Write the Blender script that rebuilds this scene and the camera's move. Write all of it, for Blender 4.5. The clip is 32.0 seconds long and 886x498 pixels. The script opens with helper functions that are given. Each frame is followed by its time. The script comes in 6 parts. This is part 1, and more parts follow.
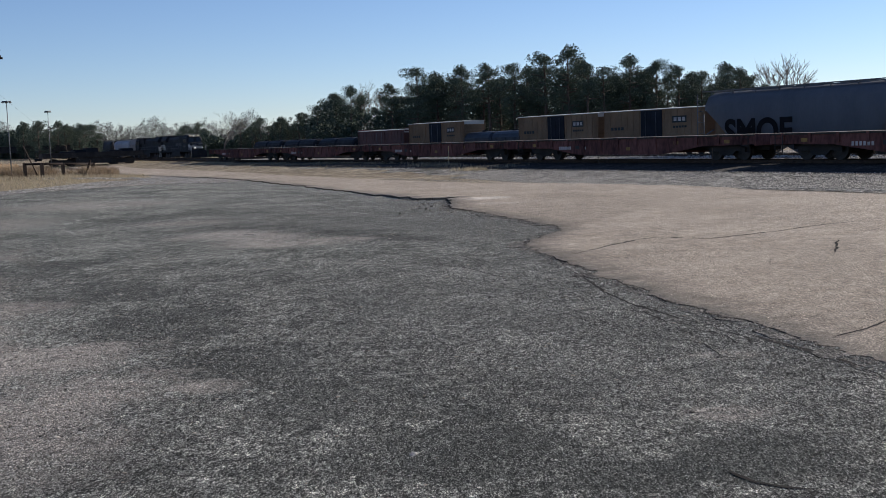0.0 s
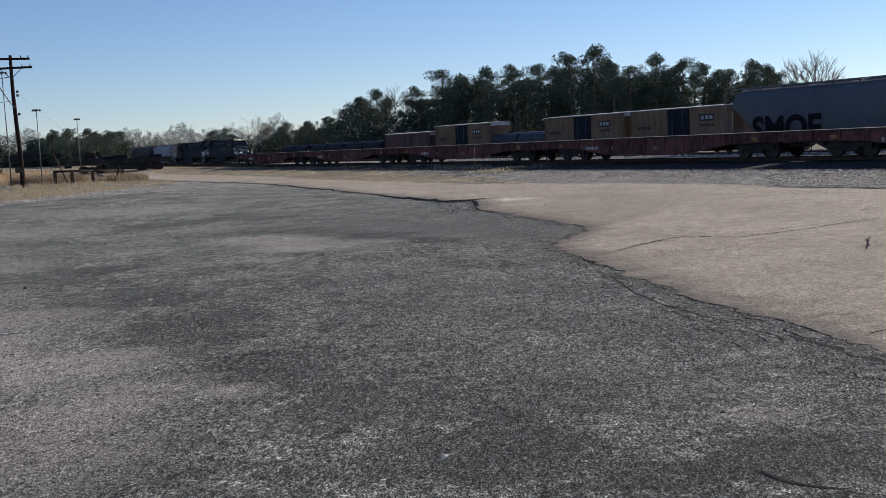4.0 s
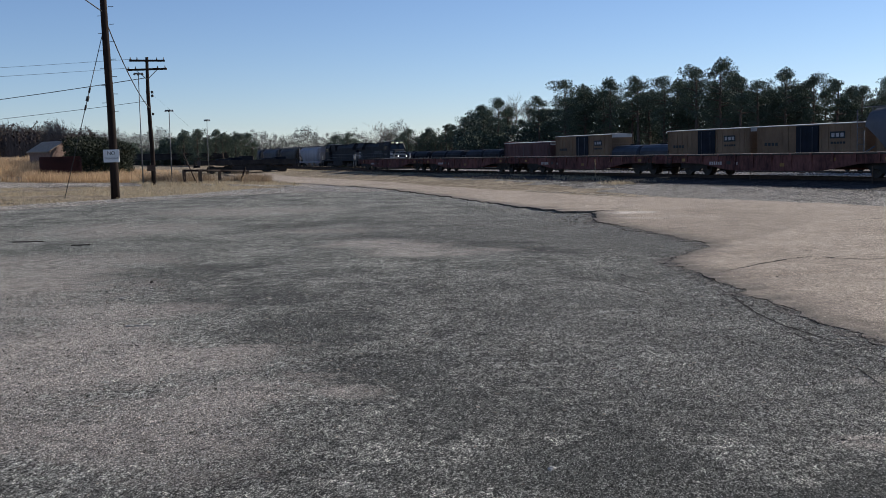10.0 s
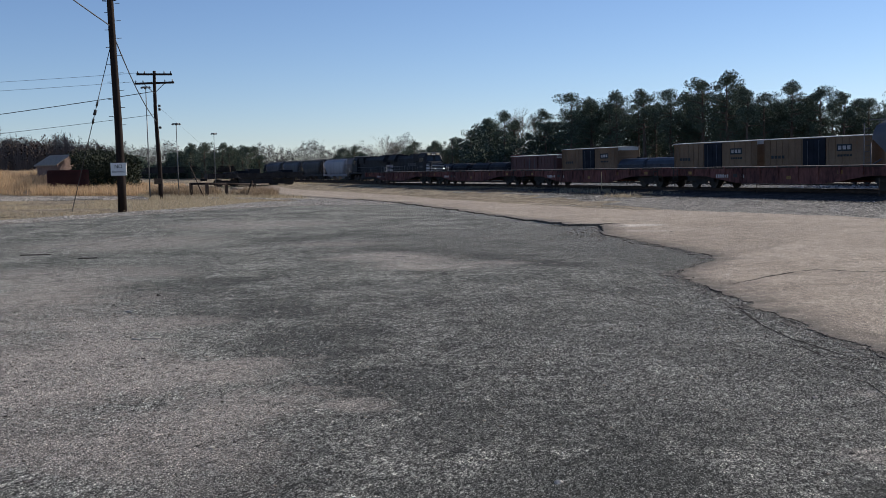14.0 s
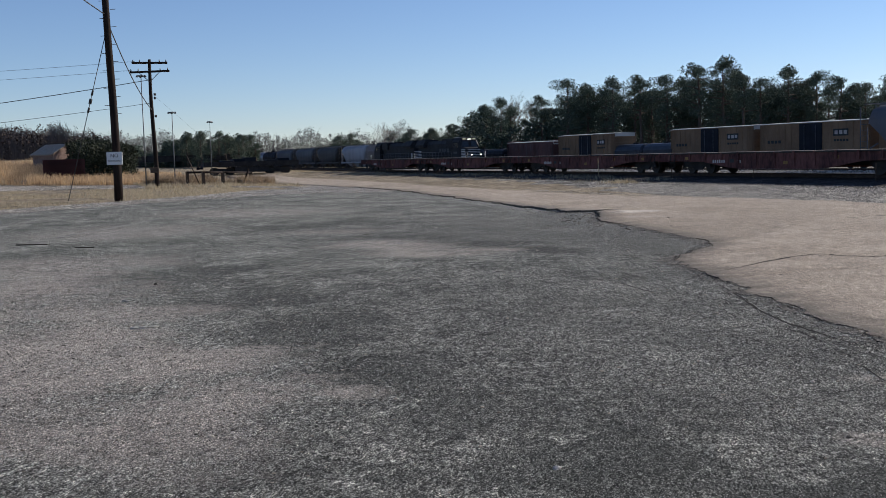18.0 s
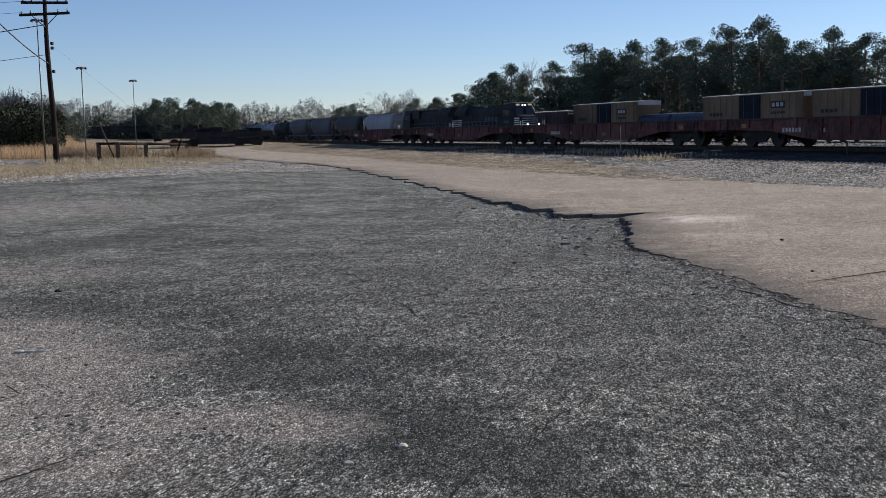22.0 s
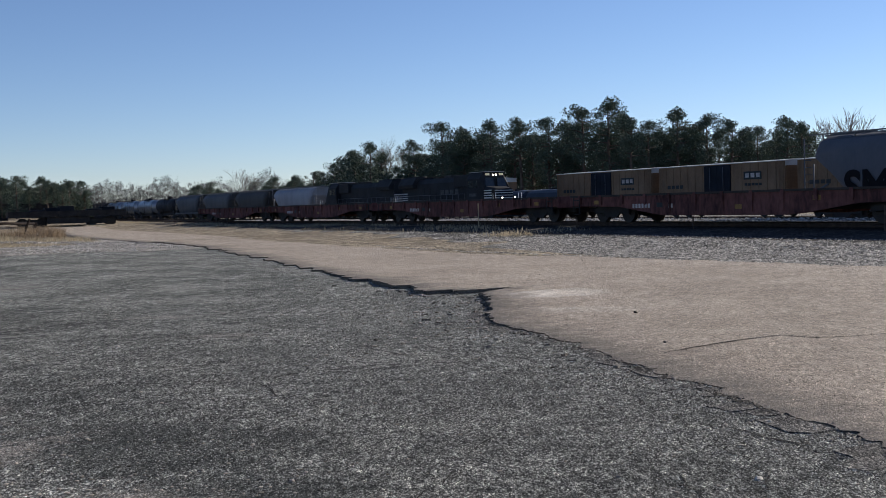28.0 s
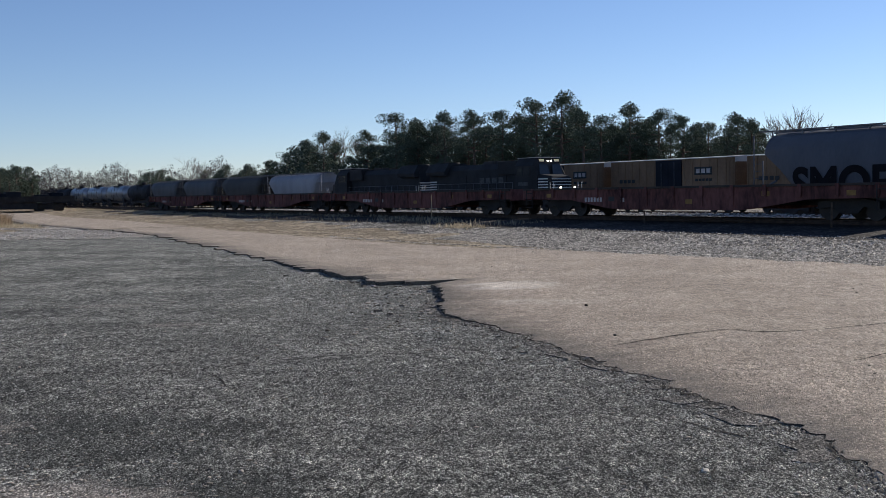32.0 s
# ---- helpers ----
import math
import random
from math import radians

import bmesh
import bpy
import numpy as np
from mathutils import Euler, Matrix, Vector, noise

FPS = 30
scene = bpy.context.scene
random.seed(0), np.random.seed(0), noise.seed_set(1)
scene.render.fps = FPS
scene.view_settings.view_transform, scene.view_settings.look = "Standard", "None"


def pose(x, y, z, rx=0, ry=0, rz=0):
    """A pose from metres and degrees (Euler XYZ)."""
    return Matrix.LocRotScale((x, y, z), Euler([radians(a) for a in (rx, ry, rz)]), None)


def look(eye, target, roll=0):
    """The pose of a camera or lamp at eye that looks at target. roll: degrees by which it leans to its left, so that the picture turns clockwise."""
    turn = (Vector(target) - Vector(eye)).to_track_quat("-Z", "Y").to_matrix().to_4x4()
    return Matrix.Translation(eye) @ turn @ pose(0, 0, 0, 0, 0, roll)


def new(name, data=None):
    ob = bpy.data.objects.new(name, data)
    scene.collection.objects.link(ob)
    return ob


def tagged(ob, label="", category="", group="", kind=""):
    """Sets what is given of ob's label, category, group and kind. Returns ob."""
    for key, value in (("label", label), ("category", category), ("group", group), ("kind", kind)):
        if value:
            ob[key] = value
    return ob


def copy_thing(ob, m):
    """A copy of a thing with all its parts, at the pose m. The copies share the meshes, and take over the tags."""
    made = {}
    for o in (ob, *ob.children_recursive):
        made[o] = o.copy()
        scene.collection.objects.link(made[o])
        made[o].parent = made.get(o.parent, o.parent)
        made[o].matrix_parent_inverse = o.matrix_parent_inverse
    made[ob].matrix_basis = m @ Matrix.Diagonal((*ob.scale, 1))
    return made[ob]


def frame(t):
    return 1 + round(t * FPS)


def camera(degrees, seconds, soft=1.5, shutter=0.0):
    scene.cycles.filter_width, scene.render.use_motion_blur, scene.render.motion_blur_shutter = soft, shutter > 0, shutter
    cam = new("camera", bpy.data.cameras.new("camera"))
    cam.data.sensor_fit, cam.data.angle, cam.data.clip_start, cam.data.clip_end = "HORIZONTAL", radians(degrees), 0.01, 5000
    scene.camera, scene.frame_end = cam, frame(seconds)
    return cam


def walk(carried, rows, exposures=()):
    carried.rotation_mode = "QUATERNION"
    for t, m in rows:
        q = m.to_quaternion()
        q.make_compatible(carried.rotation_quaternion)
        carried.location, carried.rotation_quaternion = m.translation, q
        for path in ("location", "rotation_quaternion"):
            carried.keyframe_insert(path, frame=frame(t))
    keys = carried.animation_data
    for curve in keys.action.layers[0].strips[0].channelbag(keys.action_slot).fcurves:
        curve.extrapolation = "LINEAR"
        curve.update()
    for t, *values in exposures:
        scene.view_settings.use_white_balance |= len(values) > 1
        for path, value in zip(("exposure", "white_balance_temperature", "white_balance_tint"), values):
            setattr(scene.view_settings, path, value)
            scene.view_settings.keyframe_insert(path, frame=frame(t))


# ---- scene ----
# ---------- camera ----------
cam = camera(43.7, 32.0, soft=0.85)
STAND_A, STAND_B = (0.25, -17.04, 2.01), (0.0, 0.0, 1.60)
TURNS_A = [
    (0.0, 84.28, 2.03, 0.51), (0.5, 83.87, 2.55, 1.07), (1.0, 83.96, 2.61, 1.07), (1.5, 84.08, 2.70, 1.18),
    (2.0, 84.10, 2.83, 1.09), (2.5, 84.21, 2.87, 1.45), (4.5, 84.48, 2.84, 1.87), (5.0, 84.51, 2.89, 2.00),
    (5.5, 83.64, 2.77, 3.92), (6.0, 83.77, 1.67, 6.76), (6.5, 83.48, 1.55, 7.65), (7.0, 85.23, 1.35, 7.95),
    (7.5, 85.12, 1.38, 8.06), (8.0, 85.26, 1.02, 7.72), (9.0, 85.31, 1.24, 7.57), (10.0, 85.11, 1.21, 8.06),
    (11.0, 85.34, 1.09, 8.37), (12.0, 85.69, 1.23, 8.46), (13.0, 85.78, 1.23, 8.45), (14.0, 85.79, 1.26, 8.39),
    (14.5, 85.76, 1.32, 8.45), (16.5, 86.15, 1.52, 8.35), (17.0, 86.08, 1.55, 8.46), (17.5, 84.78, 1.71, 9.45)]
TURNS_B = [
    (19.0, 85.84, 1.57, 8.60), (19.5, 86.06, 1.57, 8.35), (20.0, 84.76, 2.06, 8.93), (20.5, 84.48, 1.67, 9.52),
    (21.0, 84.82, 1.68, 9.28), (21.5, 84.75, 1.60, 9.38), (22.0, 83.80, 1.42, 9.14), (22.5, 83.59, 1.25, 9.00),
    (23.0, 83.72, 1.15, 8.83), (23.5, 84.75, 1.05, 8.31), (24.0, 85.73, 1.11, 7.16), (24.5, 86.00, 1.00, 5.89),
    (26.5, 86.91, 0.93, 4.49), (27.0, 87.53, 0.93, 3.47), (27.5, 87.05, 1.71, 1.89), (28.0, 87.59, 1.70, 1.88),
    (28.5, 87.63, 1.56, 1.97), (29.0, 86.52, 2.30, 1.30), (29.5, 86.26, 0.17, -0.01), (30.0, 85.76, 0.64, -0.65),
    (30.5, 85.98, 0.42, -0.15), (31.0, 86.66, 0.61, -0.49), (31.5, 86.77, 0.93, -0.17), (32.0, 87.09, 0.91, -0.54)]
STEPS = [(18.0, 0.0), (18.2, 0.10), (18.4, 0.40), (18.6, 0.74), (18.8, 0.95)]
path = [(t, pose(*STAND_A, rx, ry, rz)) for t, rx, ry, rz in TURNS_A]
for t, k in STEPS:
    spot = [a + (b - a) * k for a, b in zip(STAND_A, STAND_B)]
    path.append((t, pose(*spot, 85.12 + 0.7 * k, 1.61, 8.21 + 0.4 * k)))
path += [(t, pose(*STAND_B, rx, ry, rz)) for t, rx, ry, rz in TURNS_B]
walk(cam, path, exposures=[(0.0, 0.29, 6550, 11), (32.0, 0.29, 6550, 11)])

# ---------- light ----------
SUN_AZ, SUN_EL = -52.0, 24.0      # degrees, left of the y axis positive
world = bpy.data.worlds.new("sky")
scene.world = world
world.use_nodes = True
wn = world.node_tree.nodes
sky = wn.new("ShaderNodeTexSky")
sky.sky_type, sky.sun_disc = "NISHITA", False
sky.sun_elevation, sky.sun_rotation = radians(SUN_EL), radians(-SUN_AZ)
sky.altitude, sky.air_density, sky.dust_density, sky.ozone_density = 0, 0.8, 0.03, 4.5
tint = wn.new("ShaderNodeMix")
tint.data_type, tint.blend_type = "RGBA", "MULTIPLY"
tint.inputs["Factor"].default_value = 1.0
tint.inputs[7].default_value = (1.06, 1.0, 1.05, 1)
world.node_tree.links.new(sky.outputs[0], tint.inputs[6])
world.node_tree.links.new(tint.outputs[2], wn["Background"].inputs[0])
wn["Background"].inputs[1].default_value = 0.090
sun = new("sun", bpy.data.lights.new("sun", "SUN"))
sun.data.energy, sun.data.angle, sun.data.color = 4.8, radians(0.5), (1.0, 0.94, 0.85)
sa, se = radians(SUN_AZ), radians(SUN_EL)
SUN_WAY = Vector((-math.sin(sa) * math.cos(se), math.cos(sa) * math.cos(se), math.sin(se)))
sun.matrix_world = look(SUN_WAY * 200, (0, 0, 0))

# ---------- plan ----------
TRACK = radians(30.0)
UX, UY = -math.sin(TRACK), math.cos(TRACK)       # along the tracks, away
NX, NY = math.cos(TRACK), math.sin(TRACK)        # across the tracks, away
HEAD = -60.0                                      # heading of a vehicle's front


def ramp(a, b, x):
    x = min(1.0, max(0.0, (x - a) / (b - a)))
    return x * x * (3 - 2 * x)


def xy(s, n):
    return s * UX + n * NX, s * UY + n * NY


def lie(s, n):
    """The height of the ground at s along and n across."""
    rise = 1.25 * ramp(72, 104, s) * (1 - ramp(-1, 8, n))
    low = ramp(18, 40, s) * (0.25 * (1 - ramp(4, 12, n)) + 0.25 * (1 - ramp(-16, -8, n)))
    low += 1.35 * ramp(92, 138, s) * (1 - ramp(20, 28, n))
    return rise + low + 0.35 * ramp(20.5, 27.6, n) - 0.75 * ramp(38, 43, n)


def sn(x, y):
    return x * UX + y * UY, x * NX + y * NY


def lie_xy(x, y):
    return lie(*sn(x, y))


def on_track(s, n, z=0.0):
    return pose(*xy(s, n), z, 0, 0, HEAD)


# ---------- materials ----------
def mat(name, dark, light, scale=3.0, fine=40.0, rough=0.85, metal=0.0, bump=0.3, grain=0.5, stretch=(1, 1, 1), alpha_random=0.0, spec=0.5):
    """A surface that wanders between two colours at two sizes, with fine relief."""
    m = bpy.data.materials.new(name)
    m.use_nodes = True
    nt = m.node_tree
    b = nt.nodes["Principled BSDF"]
    tc = nt.nodes.new("ShaderNodeTexCoord")
    mp = nt.nodes.new("ShaderNodeMapping")
    mp.inputs["Scale"].default_value = stretch
    nt.links.new(tc.outputs["Object"], mp.inputs[0])
    n1, n2 = nt.nodes.new("ShaderNodeTexNoise"), nt.nodes.new("ShaderNodeTexNoise")
    n1.inputs["Scale"].default_value, n1.inputs["Detail"].default_value = scale, 5
    n2.inputs["Scale"].default_value, n2.inputs["Detail"].default_value = fine, 3
    nt.links.new(mp.outputs[0], n1.inputs[0])
    nt.links.new(mp.outputs[0], n2.inputs[0])
    mx = nt.nodes.new("ShaderNodeMath")
    mx.operation = "MULTIPLY_ADD"
    nt.links.new(n2.outputs[0], mx.inputs[0])
    mx.inputs[1].default_value = grain
    sub = nt.nodes.new("ShaderNodeMath")
    sub.operation = "MULTIPLY_ADD"
    nt.links.new(n1.outputs[0], sub.inputs[0])
    sub.inputs[1].default_value, sub.inputs[2].default_value = 1.6, -0.3 - grain * 0.5
    nt.links.new(sub.outputs[0], mx.inputs[2])
    last = mx.outputs[0]
    if alpha_random:
        oi = nt.nodes.new("ShaderNodeObjectInfo")
        ad = nt.nodes.new("ShaderNodeMath")
        ad.operation = "MULTIPLY_ADD"
        nt.links.new(oi.outputs["Random"], ad.inputs[0])
        ad.inputs[1].default_value = alpha_random
        nt.links.new(last, ad.inputs[2])
        last = ad.outputs[0]
    cr = nt.nodes.new("ShaderNodeValToRGB")
    cr.color_ramp.elements[0].position, cr.color_ramp.elements[1].position = 0.15, 0.85
    cr.color_ramp.elements[0].color, cr.color_ramp.elements[1].color = (*dark, 1), (*light, 1)
    nt.links.new(last, cr.inputs[0])
    nt.links.new(cr.outputs[0], b.inputs["Base Color"])
    b.inputs["Roughness"].default_value, b.inputs["Metallic"].default_value = rough, metal
    b.inputs["Specular IOR Level"].default_value = spec
    if bump:
        bp = nt.nodes.new("ShaderNodeBump")
        bp.inputs["Strength"].default_value, bp.inputs["Distance"].default_value = bump, 0.02
        nt.links.new(n2.outputs[0], bp.inputs["Height"])
        nt.links.new(bp.outputs[0], b.inputs["Normal"])
    return m


def glow(name, colour, strength):
    m = mat(name, colour, colour, bump=0)
    b = m.node_tree.nodes["Principled BSDF"]
    b.inputs["Emission Color"].default_value, b.inputs["Emission Strength"].default_value = (*colour, 1), strength
    return m


def island_leaf(name, dark, light, rough=0.7, thin=0.0):
    """Leaves that differ clump by clump."""
    m = bpy.data.materials.new(name)
    m.use_nodes = True
    nt = m.node_tree
    b = nt.nodes["Principled BSDF"]
    g = nt.nodes.new("ShaderNodeNewGeometry")
    cr = nt.nodes.new("ShaderNodeValToRGB")
    cr.color_ramp.elements[0].color, cr.color_ramp.elements[1].color = (*dark, 1), (*light, 1)
    nt.links.new(g.outputs["Random Per Island"], cr.inputs[0])
    nt.links.new(cr.outputs[0], b.inputs["Base Color"])
    b.inputs["Roughness"].default_value = rough
    b.inputs["Specular IOR Level"].default_value = 0.2
    if thin:
        tr, mx, out = nt.nodes.new("ShaderNodeBsdfTranslucent"), nt.nodes.new("ShaderNodeMixShader"), nt.nodes["Material Output"]
        nt.links.new(cr.outputs[0], tr.inputs[0])
        mx.inputs[0].default_value = thin
        nt.links.new(b.outputs[0], mx.inputs[1])
        nt.links.new(tr.outputs[0], mx.inputs[2])
        nt.links.new(mx.outputs[0], out.inputs[0])
    return m


def ground_mat(name, dark, light, stones, speck=90.0, patch=0.7, bump=0.006, rough=0.95, dusty=None, uneven=0.3, gap=0.4, rim=None, spec=0.12, swell=0.018, coarse=0.15):
    """Paving of small stones: patches a metre wide, stones a centimetre wide, and dust in worn places."""
    m = bpy.data.materials.new(name)
    m.use_nodes = True
    nt = m.node_tree
    N, L = nt.nodes.new, nt.links.new
    b = nt.nodes["Principled BSDF"]
    tc = N("ShaderNodeTexCoord")

    lay = N("ShaderNodeMapping")
    lay.inputs["Scale"].default_value = (1.0, 0.42, 1.0)
    L(tc.outputs["Object"], lay.inputs[0])

    def noise_tex(scale, detail, rough_, rolled=False):
        x = N("ShaderNodeTexNoise")
        x.inputs["Scale"].default_value, x.inputs["Detail"].default_value, x.inputs["Roughness"].default_value = scale, detail, rough_
        L(lay.outputs[0] if rolled else tc.outputs["Object"], x.inputs["Vector"])
        return x.outputs[0]

    def cells(scale):
        x = N("ShaderNodeTexVoronoi")
        x.inputs["Scale"].default_value = scale
        L(lay.outputs[0], x.inputs["Vector"])
        sx = N("ShaderNodeSeparateColor")
        L(x.outputs["Color"], sx.inputs[0])
        return x, sx

    def ranged(value, a0, a1, b0, b1):
        x = N("ShaderNodeMapRange")
        for k, v in zip((1, 2, 3, 4), (a0, a1, b0, b1)):
            x.inputs[k].default_value = v
        L(value, x.inputs[0])
        return x.outputs[0]

    def sums(p, k, q):
        x = N("ShaderNodeMath")
        x.operation = "MULTIPLY_ADD"
        L(p, x.inputs[0])
        x.inputs[1].default_value = k
        if isinstance(q, (int, float)):
            x.inputs[2].default_value = q
        else:
            L(q, x.inputs[2])
        return x.outputs[0]

    def blend(p, q, kind="MULTIPLY", f=1.0):
        x = N("ShaderNodeMix")
        x.data_type, x.blend_type = "RGBA", kind
        if isinstance(f, float):
            x.inputs["Factor"].default_value = f
        else:
            L(f, x.inputs["Factor"])
        for k, v in ((6, p), (7, q)):
            if isinstance(v, tuple):
                x.inputs[k].default_value = (*v, 1)
            else:
                L(v, x.inputs[k])
        return x.outputs[2]

    big, mid = noise_tex(patch, 8, 0.62), noise_tex(patch * 7, 11, 0.74)
    fine = noise_tex(speck * 2.2, 2, 0.6, True)
    vor, sx = cells(speck)
    vor2, sx2 = cells(speck * 0.3)
    c1 = N("ShaderNodeValToRGB")
    c1.color_ramp.elements[0].position, c1.color_ramp.elements[1].position = 0.34, 0.66
    c1.color_ramp.elements[0].color, c1.color_ramp.elements[1].color = (*dark, 1), (*light, 1)
    L(sums(mid, 1.3, sums(big, 0.9, -0.6)), c1.inputs[0])
    c2 = N("ShaderNodeValToRGB")
    el = c2.color_ramp.elements
    while len(el) < len(stones):
        el.new(0.5)
    for e, (pos, v) in zip(el, stones):
        e.position, e.color = pos, (v, v, v * 0.985, 1)
    L(sums(fine, 0.7, sums(sx.outputs[0], 0.8, -0.25)), c2.inputs[0])
    hole = ranged(vor.outputs["Distance"], 0.38, 0.72, 1.0, gap)
    stone = blend(c2.outputs[0], hole)
    col = blend(blend(c1.outputs[0], ranged(sx2.outputs[1], 0, 1, 1 - uneven, 1 + uneven)), stone)
    lumps = noise_tex(13.0, 6, 0.82)
    col = blend(col, ranged(lumps, 0.34, 0.66, 1 - coarse, 1 + coarse))
    for (cx, cy), (rx, ry), colour, amount in (dusty or []):
        mp = N("ShaderNodeMapping")
        mp.vector_type = "TEXTURE"
        mp.inputs["Location"].default_value = (cx, cy, 0)
        mp.inputs["Scale"].default_value = (rx, ry, 30)
        L(tc.outputs["Object"], mp.inputs[0])
        ln = N("ShaderNodeVectorMath")
        ln.operation = "LENGTH"
        L(mp.outputs[0], ln.inputs[0])
        far = sums(big, 3.6, sums(mid, 3.4, ln.outputs["Value"]))
        md = N("ShaderNodeMath")
        md.operation = "MULTIPLY"
        L(ranged(far, 4.2, 4.75, amount, 0.0), md.inputs[0])
        L(ranged(mid, 0.38, 0.60, 0.2, 1.0), md.inputs[1])
        col = blend(col, blend(colour, stone, f=0.62), "MIX", md.outputs[0])
    if rim:
        at = N("ShaderNodeAttribute")
        at.attribute_name = "from_edge"
        f = ranged(sums(mid, 1.4, sums(big, 0.6, at.outputs["Fac"])), 0.9, 2.0, 0.95, 0.0)
        col = blend(col, blend(rim, stone, f=0.8), "MIX", f)
    L(col, b.inputs["Base Color"])
    b.inputs["Roughness"].default_value = rough
    b.inputs["Specular IOR Level"].default_value = spec
    normal = None
    for value, strength, dist in ((sums(sx.outputs[1], 0.5, hole), 0.8, bump), (fine, 0.6, bump * 0.6), (lumps, 0.7, swell * 0.55), (mid, 0.7, swell)):
        bp = N("ShaderNodeBump")
        bp.inputs["Strength"].default_value, bp.inputs["Distance"].default_value = strength, dist
        L(value, bp.inputs["Height"])
        if normal is not None:
            L(normal, bp.inputs["Normal"])
        normal = bp.outputs[0]
    L(normal, b.inputs["Normal"])
    return m


def grit_mat(name, stops, tone=(1.0, 0.975, 0.93)):
    """Single stones, each with a shade of its own."""
    m = island_leaf(name, (0, 0, 0), (1, 1, 1), 0.95)
    el = next(n for n in m.node_tree.nodes if n.type == "VALTORGB").color_ramp.elements
    while len(el) < len(stops):
        el.new(0.5)
    for e, (pos, v) in zip(el, stops):
        e.position, e.color = pos, (v * tone[0], v * tone[1], v * tone[2], 1)
    return m


DUST = (0.50, 0.448, 0.398)
SALT = ((0.12, 0.25), (0.38, 0.72), (0.60, 1.35), (0.85, 2.5))
SAND = ((0.12, 0.66), (0.38, 0.92), (0.60, 1.12), (0.85, 1.75))
DARK = (0.060, 0.064, 0.059)
GREY = (0.25, 0.246, 0.222)
WORN = [((1.9, -7.6), (1.4, 2.6), GREY, 0.32), ((1.0, -3.0), (1.3, 2.6), GREY, 0.4), ((0.3, 8.2), (1.3, 1.6), GREY, 0.28), ((-1.1, 15.0), (1.5, 2.4), GREY, 0.5), ((-1.6, 10.8), (1.6, 1.4), GREY, 0.35),
        ((-7.6, 1.2), (2.0, 1.8), DARK, 0.78), ((-4.6, -1.6), (1.5, 1.6), DARK, 0.78), ((-3.3, -4.7), (1.1, 1.6), DARK, 0.86), ((-1.7, -7.0), (0.8, 1.2), DARK, 0.86),
        ((-0.7, -8.8), (1.0, 1.0), DARK, 0.86), ((0.1, -10.2), (1.3, 1.0), DARK, 0.86), ((1.9, -10.5), (0.5, 0.4), DARK, 0.86), ((2.2, -8.1), (0.4, 0.4), DARK, 0.5),
        ((-4.7, 9.9), (1.6, 1.3), DARK, 0.78), ((-3.1, 7.6), (0.9, 0.7), DARK, 0.78), ((-2.2, 7.0), (0.9, 0.8), DARK, 0.78), ((-1.3, 6.1), (0.8, 0.7), DARK, 0.86),
        ((-0.7, 5.3), (0.9, 0.7), DARK, 0.86), ((-8.5, 15.0), (2.4, 1.8), DARK, 0.5),
        ((-4.9, -6.6), (1.5, 1.5), DUST, 0.92), ((-3.8, -6.8), (0.9, 1.1), DUST, 0.95), ((-2.8, -8.1), (0.7, 0.7), DUST, 0.95), ((-3.1, -9.6), (0.9, 1.2), DUST, 0.75),
        ((-6.1, -3.5), (1.3, 1.1), DUST, 0.95), ((-8.4, -2.2), (1.8, 2.4), DUST, 0.7), ((-10.6, 2.8), (2.3, 2.6), DUST, 0.7), ((-1.9, -8.0), (0.35, 0.3), DUST, 0.92),
        ((-6.1, 9.5), (0.6, 0.3), DUST, 0.35), ((-4.0, 5.4), (0.45, 0.3), DUST, 0.35), ((2.1, -9.4), (0.3, 0.22), DUST, 0.9), ((2.6, -7.4), (0.3, 0.2), DUST, 0.7),
        ((-2.8, 4.9), (1.0, 0.7), DUST, 0.92), ((-2.4, 5.8), (0.7, 0.45), DUST, 0.95), ((-1.65, 5.6), (0.3, 0.3), DUST, 0.92), ((-3.9, 6.8), (0.9, 0.8), DUST, 0.92),
        ((-5.0, 8.3), (0.9, 0.7), DUST, 0.92), ((-4.7, 16.2), (0.5, 0.25), DUST, 0.5), ((-3.1, 13.6), (0.45, 0.25), DUST, 0.5), ((-6.9, 11.9), (1.3, 0.8), DUST, 0.7),
        ((-12.6, 22.0), (3.0, 2.6), DUST, 0.6), ((-13.5, 13.0), (2.6, 3.0), DUST, 0.6),
        ((-7.2, -5.2), (1.8, 1.6), DUST, 0.7), ((-5.4, -5.0), (1.0, 0.9), DUST, 0.8), ((-9.4, 0.3), (2.2, 1.6), DUST, 0.7), ((-6.4, -8.2), (2.2, 1.6), DUST, 0.65), ((-4.4, -9.4), (1.4, 1.3), DUST, 0.7),
        ((-3.4, 5.9), (1.0, 0.6), DUST, 0.75), ((-4.6, 7.3), (1.2, 0.9), DUST, 0.75), ((-3.7, 5.1), (1.0, 0.8), DUST, 0.7)]
M_LOT = ground_mat("old_asphalt", (0.120, 0.123, 0.112), (0.345, 0.342, 0.308), SALT, 98, 0.6, 0.017, gap=0.3, dusty=WORN, uneven=0.48, swell=0.055, coarse=0.52)
M_ROAD = ground_mat("tan_road_surface", (0.318, 0.259, 0.202), (0.428, 0.354, 0.281), SAND, 95, 0.35, 0.008, swell=0.008, uneven=0.2, gap=0.6, coarse=0.14, rim=(0.12, 0.102, 0.086), spec=0.25,
                    dusty=[((1.0, 17.8), (0.9, 0.8), (0.74, 0.66, 0.57), 1.0), ((1.6, 15.4), (0.8, 0.4), (0.7, 0.62, 0.53), 0.35)])
